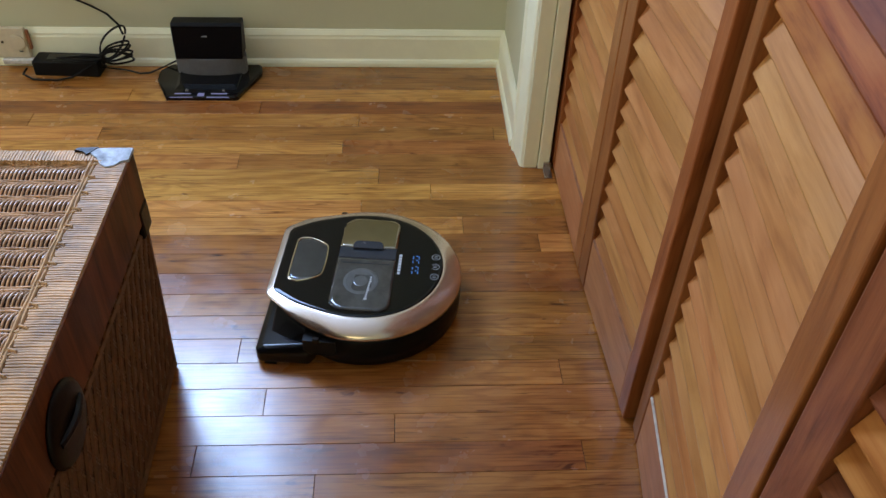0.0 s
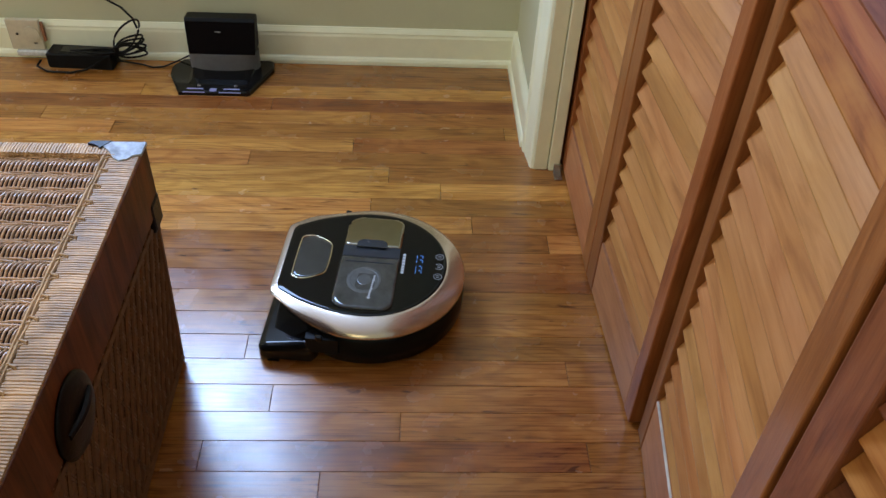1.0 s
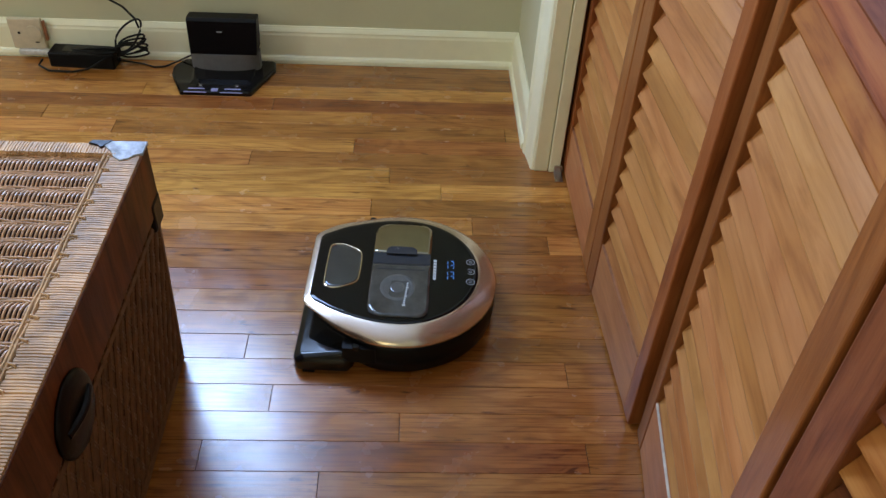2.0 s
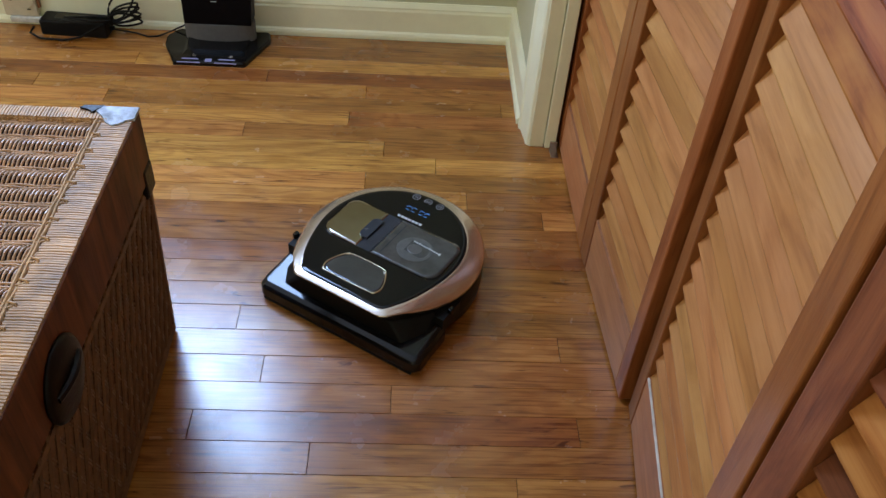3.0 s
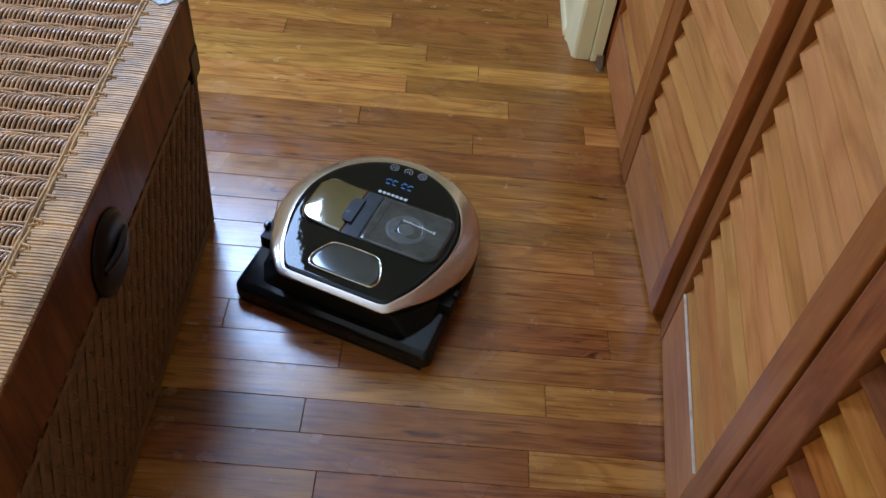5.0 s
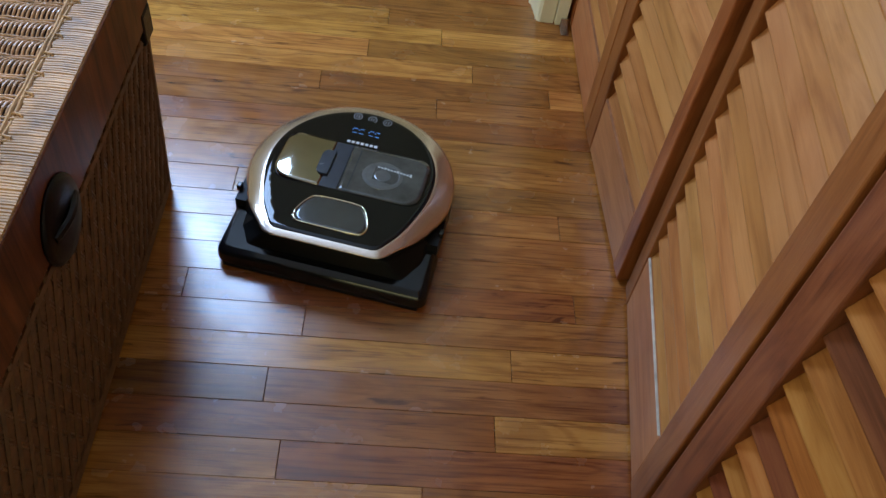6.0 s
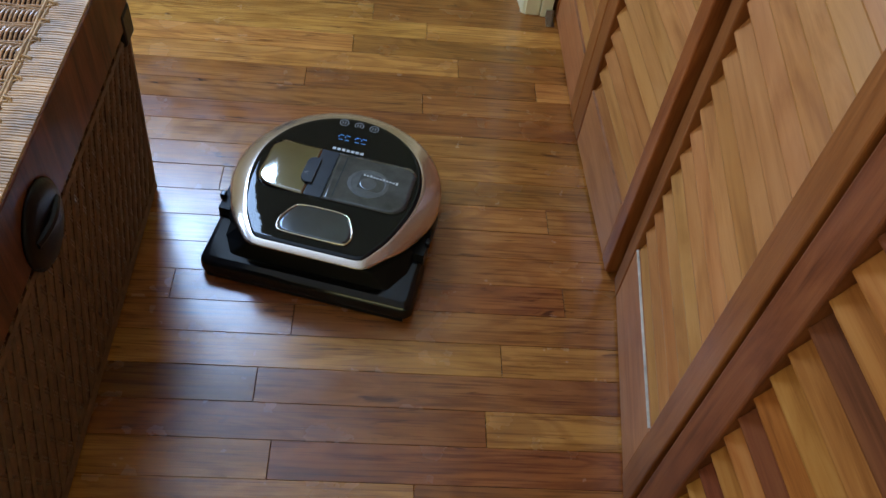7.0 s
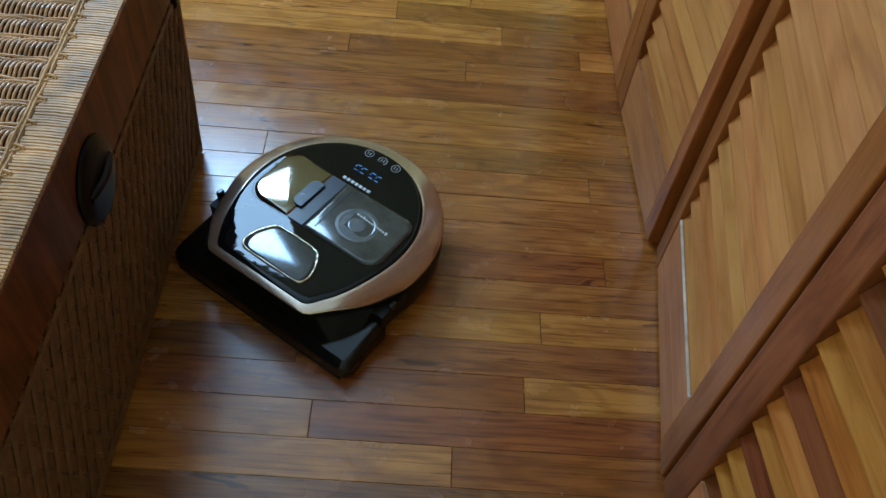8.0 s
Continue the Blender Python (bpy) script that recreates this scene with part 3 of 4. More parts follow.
    # corner tape, leather pads
    for sx in (1, -1):
        for sy in (1, -1):
            loop = [Vector((sx * (hx - dx), sy * (hy - dy))) for dx, dy in ((-0.001, -0.001), (0.030, -0.001), (0.060, 0.000), (0.054, 0.012), (0.044, 0.022), (0.036, 0.036), (0.026, 0.044), (0.016, 0.040), (0.009, 0.031), (-0.001, 0.027))]
            part("corner_tape", slab(loop, H - 0.003, H + 0.0012), TAPE, chest, "crumpled silver corner tape")
            part("tape_residue", slab([Vector((sx * (hx - dx), sy * (hy - dy))) for dx, dy in ((0.046, -0.0015), (0.074, -0.001), (0.078, 0.005), (0.066, 0.009), (0.058, 0.016), (0.052, 0.008))], H - 0.002, H + 0.0019), LEATHER, chest, "dark torn residue beside the tape")
            bm = bmesh.new()
            box(bm, (sx * (bx + 0.014) - 0.005, sy * (by - 0.016) - 0.020, 0.318), (sx * (bx + 0.014) + 0.0085, sy * (by - 0.016) + 0.0215, 0.368), 0.005)
            part("leather_corner", bm, LEATHER, chest, "dark leather corner pad")
    for side in (1, -1):
        for y in (0.532 - cy,):
            rows = []
            for r, d in ((1.0, 0.0), (1.0, 0.003), (0.90, 0.007), (0.55, 0.009), (0.2, 0.0095)):
                rows.append([(side * (hx + d), y + 0.050 * r * math.cos(t * math.tau / 28), 0.362 + 0.052 * r * math.sin(t * math.tau / 28)) for t in range(28)])
            pad = part("handle_pad", loft(rows), LEATHER, chest, "dark oval leather handle pad", smooth=True)
            bm = bmesh.new()
            tube(bm, [(side * (hx + 0.006 + 0.006 * math.sin(math.pi * q / 10)), y - 0.034 + 0.0068 * q, 0.368) for q in range(11)], 0.0055, 8)
            part("handle_strap", bm, LEATHER, pad)
    return chest


wicker_chest()


# ---------------------------------------------------------------- charging dock and its cable
dock = empty("charging_dock", pose(-0.408, 1.900, 0), "black charging dock with a grey band against the baseboard", "dock")
foot = rounded([(-0.100, -0.112), (0.076, -0.112), (0.124, 0.012), (0.118, 0.048), (-0.118, 0.048), (-0.140, 0.012), (-0.136, -0.030)], 0, 84)
part("foot_plate", slab(foot, 0.0, 0.013, 0.004), BLACK, dock, "gloss black foot plate")
part("ramp", loft([[(-0.082, -0.080, 0.0131), (0.070, -0.080, 0.0131), (0.078, 0.02, 0.0131), (-0.088, 0.02, 0.0131)], [(-0.074, -0.060, 0.0165), (0.062, -0.060, 0.0165), (0.074, 0.02, 0.021), (-0.082, 0.02, 0.021)]]), BLACK, dock)
for x in (-0.060, 0.030):
    part("contact", boxed((x + 0.006, -0.094, 0.0128), (x + 0.014, -0.084, 0.0185), 0.0016), STEEL, dock, "steel charging contact")
    part("light_strip", loft([[(x - 0.030, -0.1125, z), (x + 0.026, -0.1125, z), (x + 0.020, -0.099, z + 0.004), (x - 0.018, -0.099, z + 0.004)] for z in (0.0085, 0.0100)]), VIOLET, dock, "pale violet strip")
part("code_label", boxed((-0.022, -0.112, 0.0125), (-0.006, -0.098, 0.0137)), VIOLET, dock, "small pale label")
part("grey_band", loft([at(rounded([(-0.088, -0.020), (0.084, -0.020), (0.090, 0.048), (-0.092, 0.048)], 2, 40), z) for z in (0.0135, 0.062)]), GREYBAND, dock, "satin grey band")
part("tower", loft([[(-0.084, -0.014, 0.0622), (0.083, -0.014, 0.0622), (0.083, 0.047, 0.0622), (-0.086, 0.047, 0.0622)],
                    [(-0.088, 0.006, 0.142), (0.087, 0.006, 0.142), (0.086, 0.047, 0.142), (-0.088, 0.047, 0.142)],
                    [(-0.088, 0.012, 0.148), (0.087, 0.012, 0.148), (0.085, 0.047, 0.146), (-0.087, 0.047, 0.146)]]), MATT, dock, "black tower")
part("front_window", loft([[(-0.0835, -0.0152, 0.0625), (0.0825, -0.0152, 0.0625), (0.0825, -0.010, 0.0625), (-0.0835, -0.010, 0.0625)],
                           [(-0.0875, 0.0046, 0.141), (0.0865, 0.0046, 0.141), (0.0865, 0.009, 0.141), (-0.0875, 0.009, 0.141)]]), GLOSS, dock, "gloss black window")
part("indicator", boxed((-0.014, -0.0030, 0.117), (0.000, -0.001, 0.1185)), INK, dock)

brick = empty("power_adapter", pose(-0.779, 1.932, 0, 0, 0, -3), "black power adapter brick lying on the floor by the baseboard", "adapter")
part("case", boxed((-0.084, -0.030, 0.0), (0.084, 0.024, 0.041), 0.005, 3), MATT, brick)
part("label_plate", boxed((-0.050, -0.016, 0.0405), (0.030, 0.014, 0.0416), 0.0003), BLACK, brick)
for x in (-0.086, 0.086):
    part("strain_relief", tube(bmesh.new(), [(x - 0.008, 0, 0.016), (x + 0.008, 0, 0.016)], 0.005, 8), MATT, brick)

coil = empty("cable_coil", pose(-0.684, 1.920, 0.0), "black bundled power cable coil leaning on the baseboard", "cable")
part("tail", tube(bmesh.new(), [(-0.200, -0.002, 0.016), (-0.208, -0.015, 0.006), (-0.176, -0.038, 0.004), (-0.116, -0.042, 0.004), (-0.076, -0.036, 0.010), (-0.030, -0.022, 0.034), (-0.002, -0.006, 0.046)], 0.0028, 8), MATT, coil, smooth=True)
tie = Vector((0.0, -0.004, 0.048))
# loops fan out to one side, two lie over the adapter
for length, half, angle, depth in ((0.072, 0.011, 2, 0.010), (0.078, 0.014, 12, 0.004), (0.076, 0.012, 22, 0.014), (0.082, 0.015, 31, 0.008), (0.102, 0.022, 52, 0.016), (0.074, 0.017, -8, 0.012), (0.110, 0.014, 176, -0.016), (0.125, 0.018, 184, -0.006)):
    ca, sa = math.cos(radians(angle)), math.sin(radians(angle))
    ring = []
    for q in range(25):
        a = math.tau * q / 24
        u, w = length * (1 - math.cos(a)) / 2, half * math.sin(a) * (1 + 0.2 * math.cos(a))
        ring.append(tie + Vector((u * ca - w * sa, depth * math.sin(a / 2) + 0.004 * math.sin(a * 2) + (w if angle > 90 else 0), u * sa + w * ca * (0.15 if angle > 90 else 1.0))))
    part("loop", tube(bmesh.new(), ring, 0.0027, 7), MATT, coil, smooth=True)
part("tie", tube(bmesh.new(), [tie + Vector((0, 0, -0.014)), tie + Vector((0, 0, 0.012))], 0.007, 8), MATT, coil)
bm = bmesh.new()
tube(bm, [(-0.625, 1.932, 0.105), (-0.632, 1.935, 0.130), (-0.660, 1.950, 0.152), (-0.700, 1.962, 0.168), (-0.760, 1.970, 0.192), (-0.860, 1.972, 0.260), (-0.95, 1.974, 0.42)], 0.0028, 8)
tagged(part("wall_cable", bm, MATT, None, smooth=True), "black cable rising along the sage wall", "cable")
bm = bmesh.new()
lead = [(-0.690, 1.930, 0.012), (-0.655, 1.936, 0.004), (-0.630, 1.930, 0.003), (-0.600, 1.916, 0.003), (-0.575, 1.920, 0.003), (-0.540, 1.936, 0.012), (-0.495, 1.938, 0.034)]
tube(bm, lead, 0.0022, 7)
tagged(part("dock_cable", bm, MATT, None, smooth=True), "thin black cable from the coil to the dock", "cable")

out = empty("wall_outlet", pose(-0.913, BACK - 0.0015, 0.068), "ivory surface outlet on the baseboard with torn film", "outlet")
part("cover_plate", boxed((-0.050, -0.013, -0.042), (0.034, 0.0, 0.042), 0.003), BEIGE, out)
part("receptacle", loft([[(0.010 + 0.020 * math.cos(t * math.tau / 24), -d, 0.004 + 0.020 * math.sin(t * math.tau / 24)) for t in range(24)] for d in (0.012, 0.0165)]), BEIGE, out)
part("screw", boxed((-0.030, -0.0145, 0.000), (-0.024, -0.0125, 0.006), 0.0008), LEATHER, out)
part("slot", boxed((0.010, -0.0172, -0.022), (0.020, -0.0165, -0.019)), LEATHER, out)
# shade at the outlet's side, put in as a brown strip
part("side_shade", boxed((0.0342, -0.010, -0.020), (0.041, 0.0, 0.034), 0.002), FAINT, out, "brown strip for the shaded side of the box")
part("film", boxed((-0.040, -0.020, -0.058), (0.044, -0.004, -0.0425), 0.004), FILM, out, "crumpled clear film")


# ---------------------------------------------------------------- robot vacuum
def outline(radius, front, corner, waist=-0.048, count=96):
    """Plan of the vacuum: round at the rear (+y), tapered to a flat front (-y)."""
    pts = [(radius * math.cos(radians(a)), radius * 1.02 * math.sin(radians(a)) - 0.006) for a in range(0, 181, 12)]
    mid = corner + (radius - corner) * 0.56
    left = [(-radius * 0.975, waist), (-mid, front * 0.70), (-corner - (mid - corner) * 0.3, front * 0.91), (-corner, front), (-corner + 0.026, front)]
    pts += left + [(-x, y) for x, y in reversed(left)]
    return rounded(pts, 2, count)


def dome(loop, z_edge, rise):
    """A thin cover with the plan of the loop that swells towards its middle."""
    c = (Vector((min(p.x for p in loop), min(p.y for p in loop))) + Vector((max(p.x for p in loop), max(p.y for p in loop)))) / 2
    hx, hy = max(p.x for p in loop) - c.x, max(p.y for p in loop) - c.y
    loops = [at(loop, z_edge - 0.0012)]
    for k in range(9):
        f = 1 - k / 9
        loops.append([(*(c + (p - c) * f), z_edge + rise * (1 - 0.5 * ((p.x - c.x) * f / hx) ** 2 - 0.5 * ((p.y - c.y) * f / hy) ** 2)) for p in loop])
    return loft(loops)


def robot_vacuum():
    v = empty("robot_vacuum", pose(0, 0, 0), "champagne and gloss black robot vacuum cleaner on the oak floor", "robot vacuum")
    part("chassis", loft([at(outline(0.158, -0.140, 0.080), 0.007), at(outline(0.167, -0.146, 0.086), 0.011), at(outline(0.1695, -0.149, 0.090), 0.035), at(outline(0.1695, -0.152, 0.094), 0.062), at(outline(0.1670, -0.152, 0.095), 0.0668)]), SATIN, v, "gloss black lower body", smooth=True)
    part("seam", loft([at(outline(0.1655, -0.152, 0.095), 0.0669), at(outline(0.1655, -0.152, 0.095), 0.0694), at(outline(0.1580, -0.155, 0.095), 0.0800)]), MATT, v)
    prof = [(0.1690, -0.1650, 0.0880, 0.0695), (0.1705, -0.1695, 0.0900, 0.0720), (0.1692, -0.1718, 0.0905, 0.0762), (0.1645, -0.1725, 0.0905, 0.0808), (0.1575, -0.1718, 0.0895, 0.0850), (0.1495, -0.1700, 0.0880, 0.0885), (0.1425, -0.1668, 0.0860, 0.0910), (0.1375, -0.1622, 0.0840, 0.0926)]
    lifted = lambda p, z: z + max(0.0, 0.0905 - z) * 0.78 * min(1.0, max(0.0, (-0.075 - p[1]) / 0.065)) ** 1.3
    part("ring", loft([[(p[0], p[1], lifted(p, z)) for p in outline(r, f, c)] for r, f, c, z in prof]), RING, v, "champagne metallic ring", smooth=True)
    part("top_face", loft([at(outline(0.1368, -0.1614, 0.0836), 0.0914), at(outline(0.1364, -0.1610, 0.0833), 0.0930), at(outline(0.1350, -0.1596, 0.0824), 0.0938), at(outline(0.1285, -0.1520, 0.0790), 0.0941), at(outline(0.1170, -0.1380, 0.0710), 0.0943), at(outline(0.09, -0.10, 0.05), 0.0946)]), GLOSS, v, "gloss black top face", smooth=True)
    # dust bin cover: mirror half, tab and smoked half
    part("bin_frame", slab(corners4(-0.124, 0.124, -0.0615, 0.0475, (0.03, 0.026, 0.022, 0.022)), 0.0938, 0.0951), GLOSS, v, "gloss black bin cover")
    mirror = part("mirror_panel", dome(corners4(-0.1195, -0.0405, -0.0595, 0.0455, (0.028, 0.002, 0.002, 0.020)), 0.0954, 0.0046), OLIVE, v, "bronze mirror panel", smooth=True)
    part("release_tab", slab(corners4(-0.054, -0.0335, -0.036, 0.020, (0.012, 0.001, 0.001, 0.012)), 0.0972, 0.0996), TAB, v, "blue-grey release tab")
    part("divider", slab(corners4(-0.0400, -0.0118, -0.0595, 0.0455, (0.001, 0.001, 0.001, 0.001)), 0.0947, 0.0957), TAB, v, "dark divider")
    bin_window = part("bin_window", dome(corners4(-0.0115, 0.1215, -0.0595, 0.0455, (0.002, 0.026, 0.020, 0.002)), 0.0955, 0.0025), SMOKE, v, "smoked bin window", smooth=True)
    part("cyclone", loft([[(0.052 + r * math.cos(t * math.tau / 32), -0.010 + r * 0.92 * math.sin(t * math.tau / 32), z) for t in range(32)] for r, z in ((0.034, 0.0968), (0.033, 0.0979), (0.028, 0.0981), (0.026, 0.0978), (0.014, 0.0978), (0.012, 0.0982))]), CYCLONE, bin_window, "round cyclone cover")
    part("hinge_line", boxed((0.004, -0.050, 0.0955), (0.0055, 0.036, 0.0973)), TAB, bin_window)
    for k in range(11):
        x = 0.097 - 0.0054 * k
        part("print_bar", boxed((x - 0.0034, (0.0015 if k else 0.0005) + 0.0004 * k, 0.0959), (x, (0.0045 if k % 4 else 0.0060) + 0.0004 * k, 0.0981)), INK, bin_window, "small white print")
    # camera window at the front
    t_out = [(x, y - 0.0045) for x, y in [(-0.034, -0.074), (0.034, -0.074), (0.046, -0.082), (0.061, -0.116), (0.056, -0.1345), (0.046, -0.1375), (-0.046, -0.1375), (-0.056, -0.1345), (-0.061, -0.116), (-0.046, -0.082)]]
    t_mid = [(q[0] * 0.962, -0.110 + (q[1] + 0.110) * 0.93) for q in t_out]
    o, n = rounded(t_out, 2, 60), rounded(t_mid, 2, 60)
    rim = part("camera_rim", loft([at(o, 0.0928), at(o, 0.0956), at([a.lerp(b, 0.5) for a, b in zip(o, n)], 0.0968), at(n, 0.0962), at(n, 0.0932)], False, False), GOLD, v, "gilt rim of the camera window", smooth=True)
    t_in = [(p[0] * 0.962, -0.110 + (p[1] + 0.110) * 0.93) for p in t_out]
    part("camera_cover", dome(rounded(t_in, 2, 60), 0.0950, 0.0016), LENS, rim, "dark glassy lens cover", smooth=True)
    # mark, display and keys
    for k in range(7):
        x = -0.0262 + 0.0077 * k
        part("mark_bar", boxed((x, 0.0510, 0.0940), (x + 0.0054, 0.0562, 0.09535)), INK, v, "white mark")
    for x in (-0.024, -0.013, 0.004, 0.015):
        digit = part("display_digit", boxed((x, 0.0870, 0.0940), (x + 0.0068, 0.0880, 0.0951)), BLUE, v, "blue lit display segment")
        for y in (0.0765,):
            part("segment", boxed((x, y, 0.0940), (x + 0.0068, y + 0.0010, 0.0951)), BLUE, digit)
        part("segment", boxed((x - 0.0016, 0.0825, 0.0940), (x - 0.0004, 0.0855, 0.0951)), BLUE, digit)
    for x in (-0.026, 0.0, 0.026):
        loops = [[(x + r * math.cos(t * math.tau / 24), 0.118 + r * math.sin(t * math.tau / 24), z) for t in range(24)] for r, z in ((0.0078, 0.0932), (0.0078, 0.0943), (0.0066, 0.0943), (0.0066, 0.0938))]
        key = part("touch_key", loft(loops, False, False), PALE, v, "white ringed touch key")
        part("key_sign", boxed((x - 0.0030, 0.1150, 0.0934), (x - 0.0016, 0.1210, 0.09435)), PALE, key)
        part("key_sign", boxed((x + 0.0012, 0.1150, 0.0934), (x + 0.0028, 0.1210, 0.09435)), PALE, key)
    # brush bar across the front, shoulders and side fittings
    bar = part("brush_housing", loft([[(sx, y, z) for sx, y in ((-0.160, -0.182), (0.160, -0.182), (0.170, -0.173), (0.170, -0.088), (0.155, -0.078), (-0.155, -0.078), (-0.170, -0.088), (-0.170, -0.173))] for z in (0.006, 0.030)] +
                                     [[(-0.154, -0.170, 0.036), (0.154, -0.170, 0.036), (0.162, -0.164, 0.037), (0.163, -0.090, 0.048), (0.151, -0.082, 0.049), (-0.151, -0.082, 0.049), (-0.163, -0.090, 0.048), (-0.162, -0.164, 0.037)]]), BLACK, v, "gloss black brush housing")
    soft = bar.modifiers.new("soft", 'BEVEL')
    soft.width, soft.segments = 0.011, 4
    fascia = [(-0.128, -0.1600), (0.128, -0.1600), (0.150, -0.130), (0.155, -0.092), (-0.155, -0.092), (-0.150, -0.130)]
    upper = [(-0.094, -0.1540), (0.094, -0.1540), (0.120, -0.128), (0.150, -0.092), (-0.150, -0.092), (-0.120, -0.128)]
    front = part("front_fascia", loft([at([Vector(q) for q in fascia], 0.034), at([Vector(q) for q in upper], 0.067)]), MATT, v, "black sloping front")
    edge = front.modifiers.new("soft", 'BEVEL')
    edge.width, edge.segments = 0.004, 2
    part("front_strip", boxed((-0.158, -0.1815, 0.001), (0.158, -0.1770, 0.010), 0.001), MATT, bar, "rubber strip")
    for s in (1, -1):
        part("shoulder", loft([[(s * x, y, z) for x, y in ((0.140, -0.096), (0.1665, -0.096), (0.1675, -0.040), (0.150, -0.040))] for z in (0.030, 0.062)]), MATT, v)
        part("side_knob", boxed((s * 0.167 - 0.004, -0.078, 0.060), (s * 0.167 + 0.004, -0.066, 0.071), 0.002), BLACK, v)
        part("edge_flap", boxed((s * 0.166 - 0.002, -0.166, 0.001), (s * 0.166 + 0.002, -0.145, 0.012), 0.0008), MATT, bar)
        part("wheel", tube(bmesh.new(), [(s * 0.105, 0.01, 0.024), (s * 0.125, 0.01, 0.024)], 0.024, 16), MATT, v, "black rubber wheel")
    for child in v.children_recursive:
        child.data.transform(Matrix.Diagonal((1, 1, 1.055, 1)))
    return v


robot = robot_vacuum()


# ---------------------------------------------------------------- oak strip floor
STRIP, LINE0 = 0.0572, 0.70
floor = structure("floor", boxed((LEFT - 0.15, FRONT - 0.15, -0.10), (1.2, y1, -0.0185)), SUBFLOOR, "oak strip floor with worn gloss varnish", "floor")
ENDS = {
    -6: [0.128], -5: [-0.069], -4: [0.229], -3: [-0.102], -2: [0.257], -1: [-0.061], 0: [-0.252, 0.364], 1: [0.062], 2: [-0.155], 3: [0.352], 4: [-0.213],
    8: [0.133], 9: [-0.097, 0.358], 10: [0.204], 11: [-0.011], 12: [0.140], 13: [0.025], 14: [-0.294], 15: [-0.061], 16: [-0.632], 17: [-0.811, -0.027], 18: [-0.272],
}
TONES = {
    -5: ["mid", "red"], -4: ["red", "mid"], -3: ["dark", "dark"], -2: ["mid", "mid"], -1: ["mid", "mid"], 0: ["mid", "red", "red"], 1: ["mid", "mid"], 2: ["mid", "mid"], 3: ["mid", "mid"],
    4: ["mid", "mid"], 5: ["mid"], 6: ["mid"], 7: ["red"], 8: ["mid", "mid"], 9: ["mid", "red", "light"], 10: ["light", "mid"], 11: ["light", "mid"], 12: ["light", "light"], 13: ["light", "mid"],
    14: ["light", "mid"], 15: ["light", "mid"], 16: ["light", "mid"], 17: ["mid", "light", "mid"], 18: ["mid", "red"], 19: ["light"], 20: ["mid"], 21: ["mid"],
}


def strip(length, width):
    """A floor strip about its centre, with its upper edges eased."""
    hx, hy, e = length / 2 - 0.0004, width / 2 - 0.00022, 0.0006
    bm = bmesh.new()
    low = [bm.verts.new((x, y, -0.018)) for x, y in ((-hx, -hy), (hx, -hy), (hx, hy), (-hx, hy))]
    mid = [bm.verts.new((x, y, -0.0005)) for x, y in ((-hx, -hy), (hx, -hy), (hx, hy), (-hx, hy))]
    top = [bm.verts.new((x, y, 0.0)) for x, y in ((-hx + e, -hy + e), (hx - e, -hy + e), (hx - e, hy - e), (-hx + e, hy - e))]
    for a, b in ((low, mid), (mid, top)):
        for k in range(4):
            bm.faces.new((a[k], a[(k + 1) % 4], b[(k + 1) % 4], b[k]))
    bm.faces.new(top)
    return bm


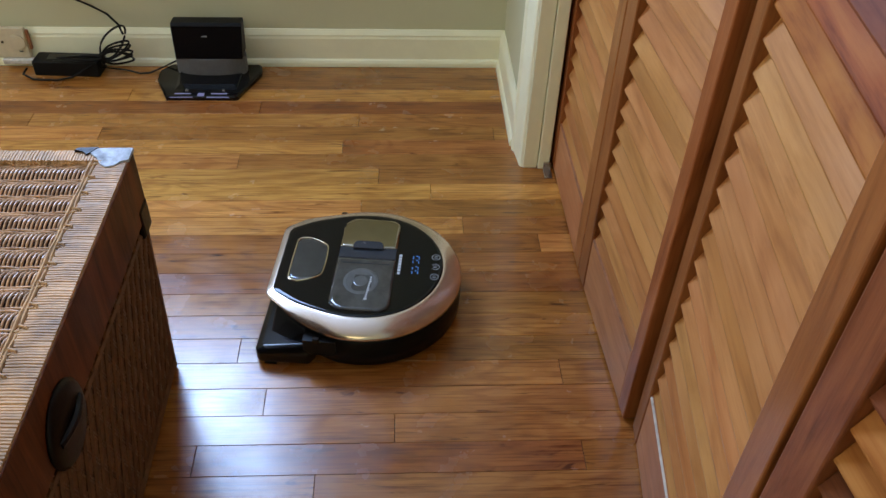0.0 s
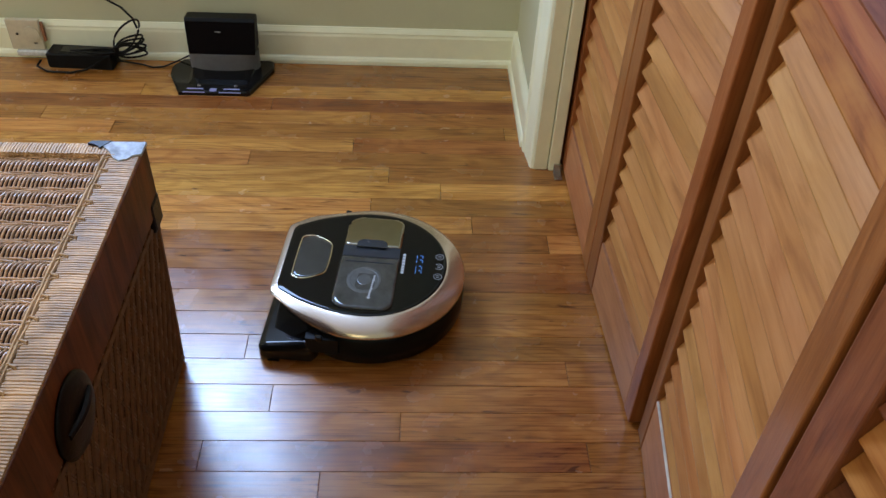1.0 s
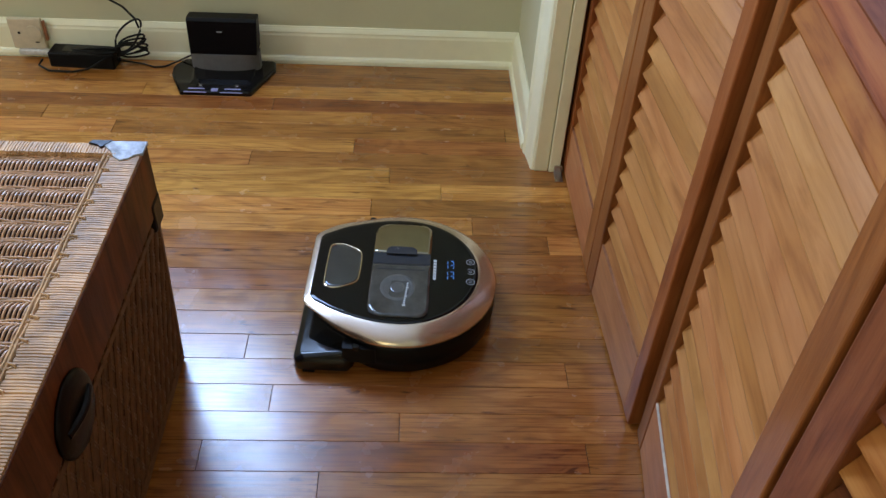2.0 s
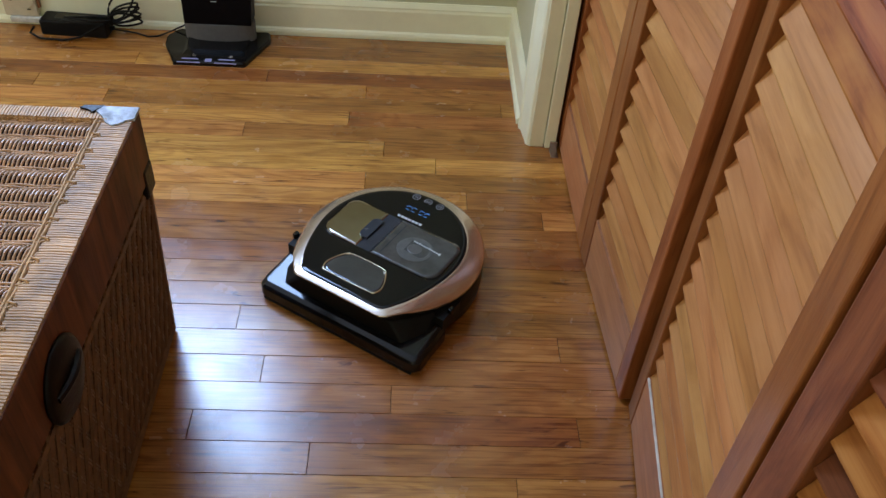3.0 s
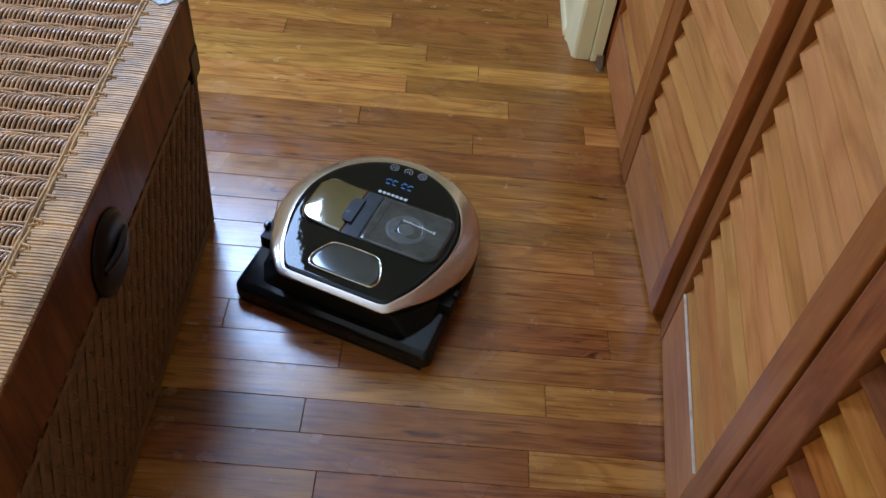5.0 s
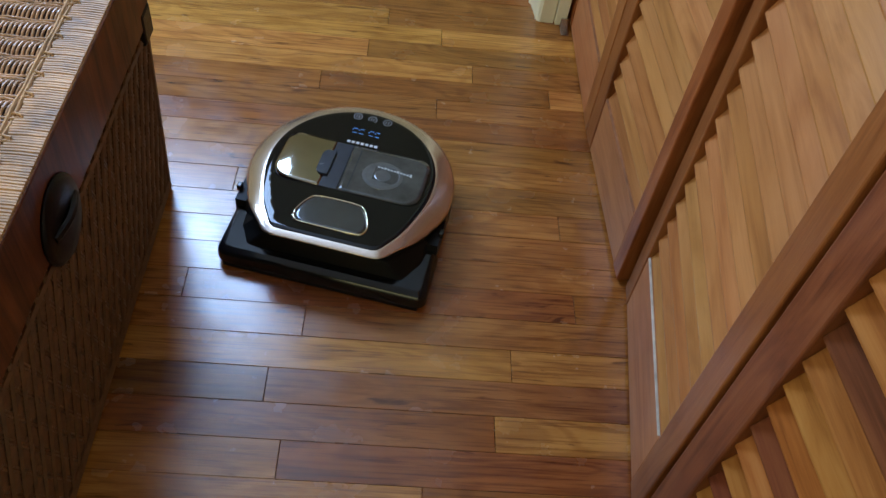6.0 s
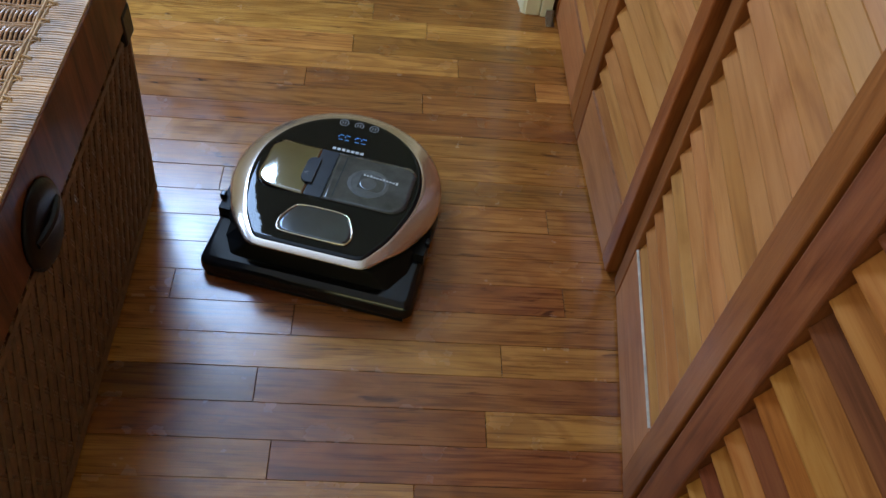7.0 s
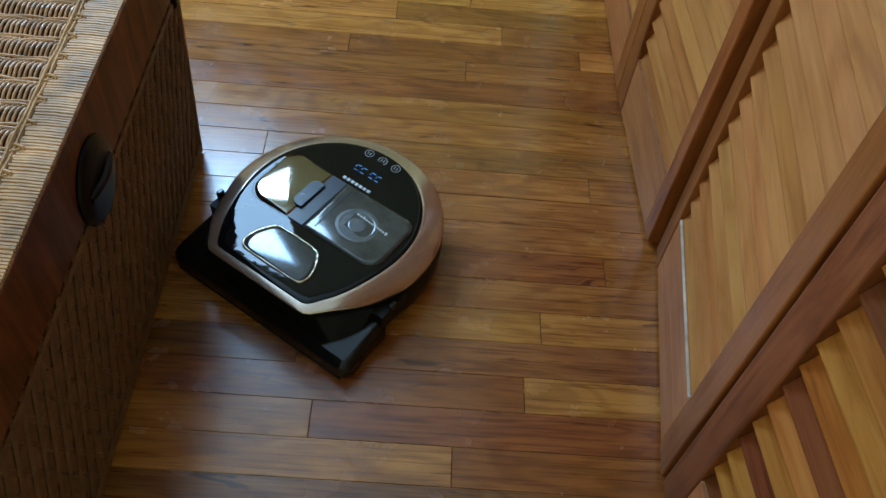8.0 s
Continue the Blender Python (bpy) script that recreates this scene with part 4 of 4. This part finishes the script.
rest = {t: bmesh.new() for t in OAK}
chance = random.Random(7)
row = -58
while LINE0 + (row + 1) * STRIP < BACK + 0.02:
    ya = LINE0 + row * STRIP
    near = -8 <= row
    inner = ENDS.get(row, [])
    cuts = list(inner)
    x = (min(inner) if inner else chance.uniform(-0.6, 0.9)) - chance.uniform(0.75, 1.25)
    while x > LEFT:
        cuts.append(x)
        x -= chance.uniform(0.5, 1.2)
    x = (max(inner) if inner else max(cuts + [-0.4])) + chance.uniform(0.75, 1.2)
    while x < 1.1:
        cuts.append(x)
        x += chance.uniform(0.5, 1.1)
    cuts = sorted([LEFT] + cuts + [1.1])
    known = TONES.get(row)
    for a, b in zip(cuts, cuts[1:]):
        tone = chance.choice(["light", "mid", "mid", "mid", "red", "dark"])
        if known:
            marks = sorted(inner)
            slot = sum(1 for m in marks if (a + b) / 2 > m)
            tone = known[min(slot, len(known) - 1)]
        bm = strip(b - a, STRIP)
        if near and b > -1.3:
            ob = part("strip", bm, OAK[tone], floor)
            ob.matrix_local = pose((a + b) / 2, ya + STRIP / 2, chance.uniform(-0.00015, 0.00015), chance.uniform(-0.22, 0.22), chance.uniform(-0.02, 0.02), 0)
        else:
            bm.transform(pose((a + b) / 2, ya + STRIP / 2, 0))
            me = bpy.data.meshes.new("strip_part")
            bm.to_mesh(me)
            bm.free()
            rest[tone].from_mesh(me)
            bpy.data.meshes.remove(me)
    row += 1
for tone, bm in rest.items():
    tagged(part("far_strips", bm, OAK[tone], floor), kind="stuff")


# ---------------------------------------------------------------- what moves
def motions():
    rows = [
        # seconds, x, y, heading of the flat front in degrees
        (0.0, 0.018, 1.076, 174.2), (0.5, -0.015, 1.077, 173.6), (1.0, 0.009, 1.075, 174.6), (1.2, 0.023, 1.075, 174.2),
        (2.3, 0.070, 1.056, 182.6), (2.5, 0.067, 1.069, 196.6), (2.7, 0.055, 1.067, 215.6), (2.8, 0.056, 1.067, 224.5), (3.0, 0.056, 1.073, 237.7),
        (3.5, 0.057, 1.074, 247.0), (4.0, 0.045, 1.048, 247.4), (4.5, 0.008, 0.953, 248.2), (5.0, -0.023, 0.873, 250.2), (5.2, -0.023, 0.870, 250.0),
        (6.3, -0.004, 0.926, 267.4), (6.5, -0.005, 0.928, 272.8), (7.0, -0.007, 0.888, 256.9), (7.5, -0.028, 0.819, 242.7), (8.0, -0.067, 0.742, 236.5),
    ]
    walk(robot, [(t, pose(x, y, 0, 0, 0, a + 90)) for t, x, y, a in rows])


motions()
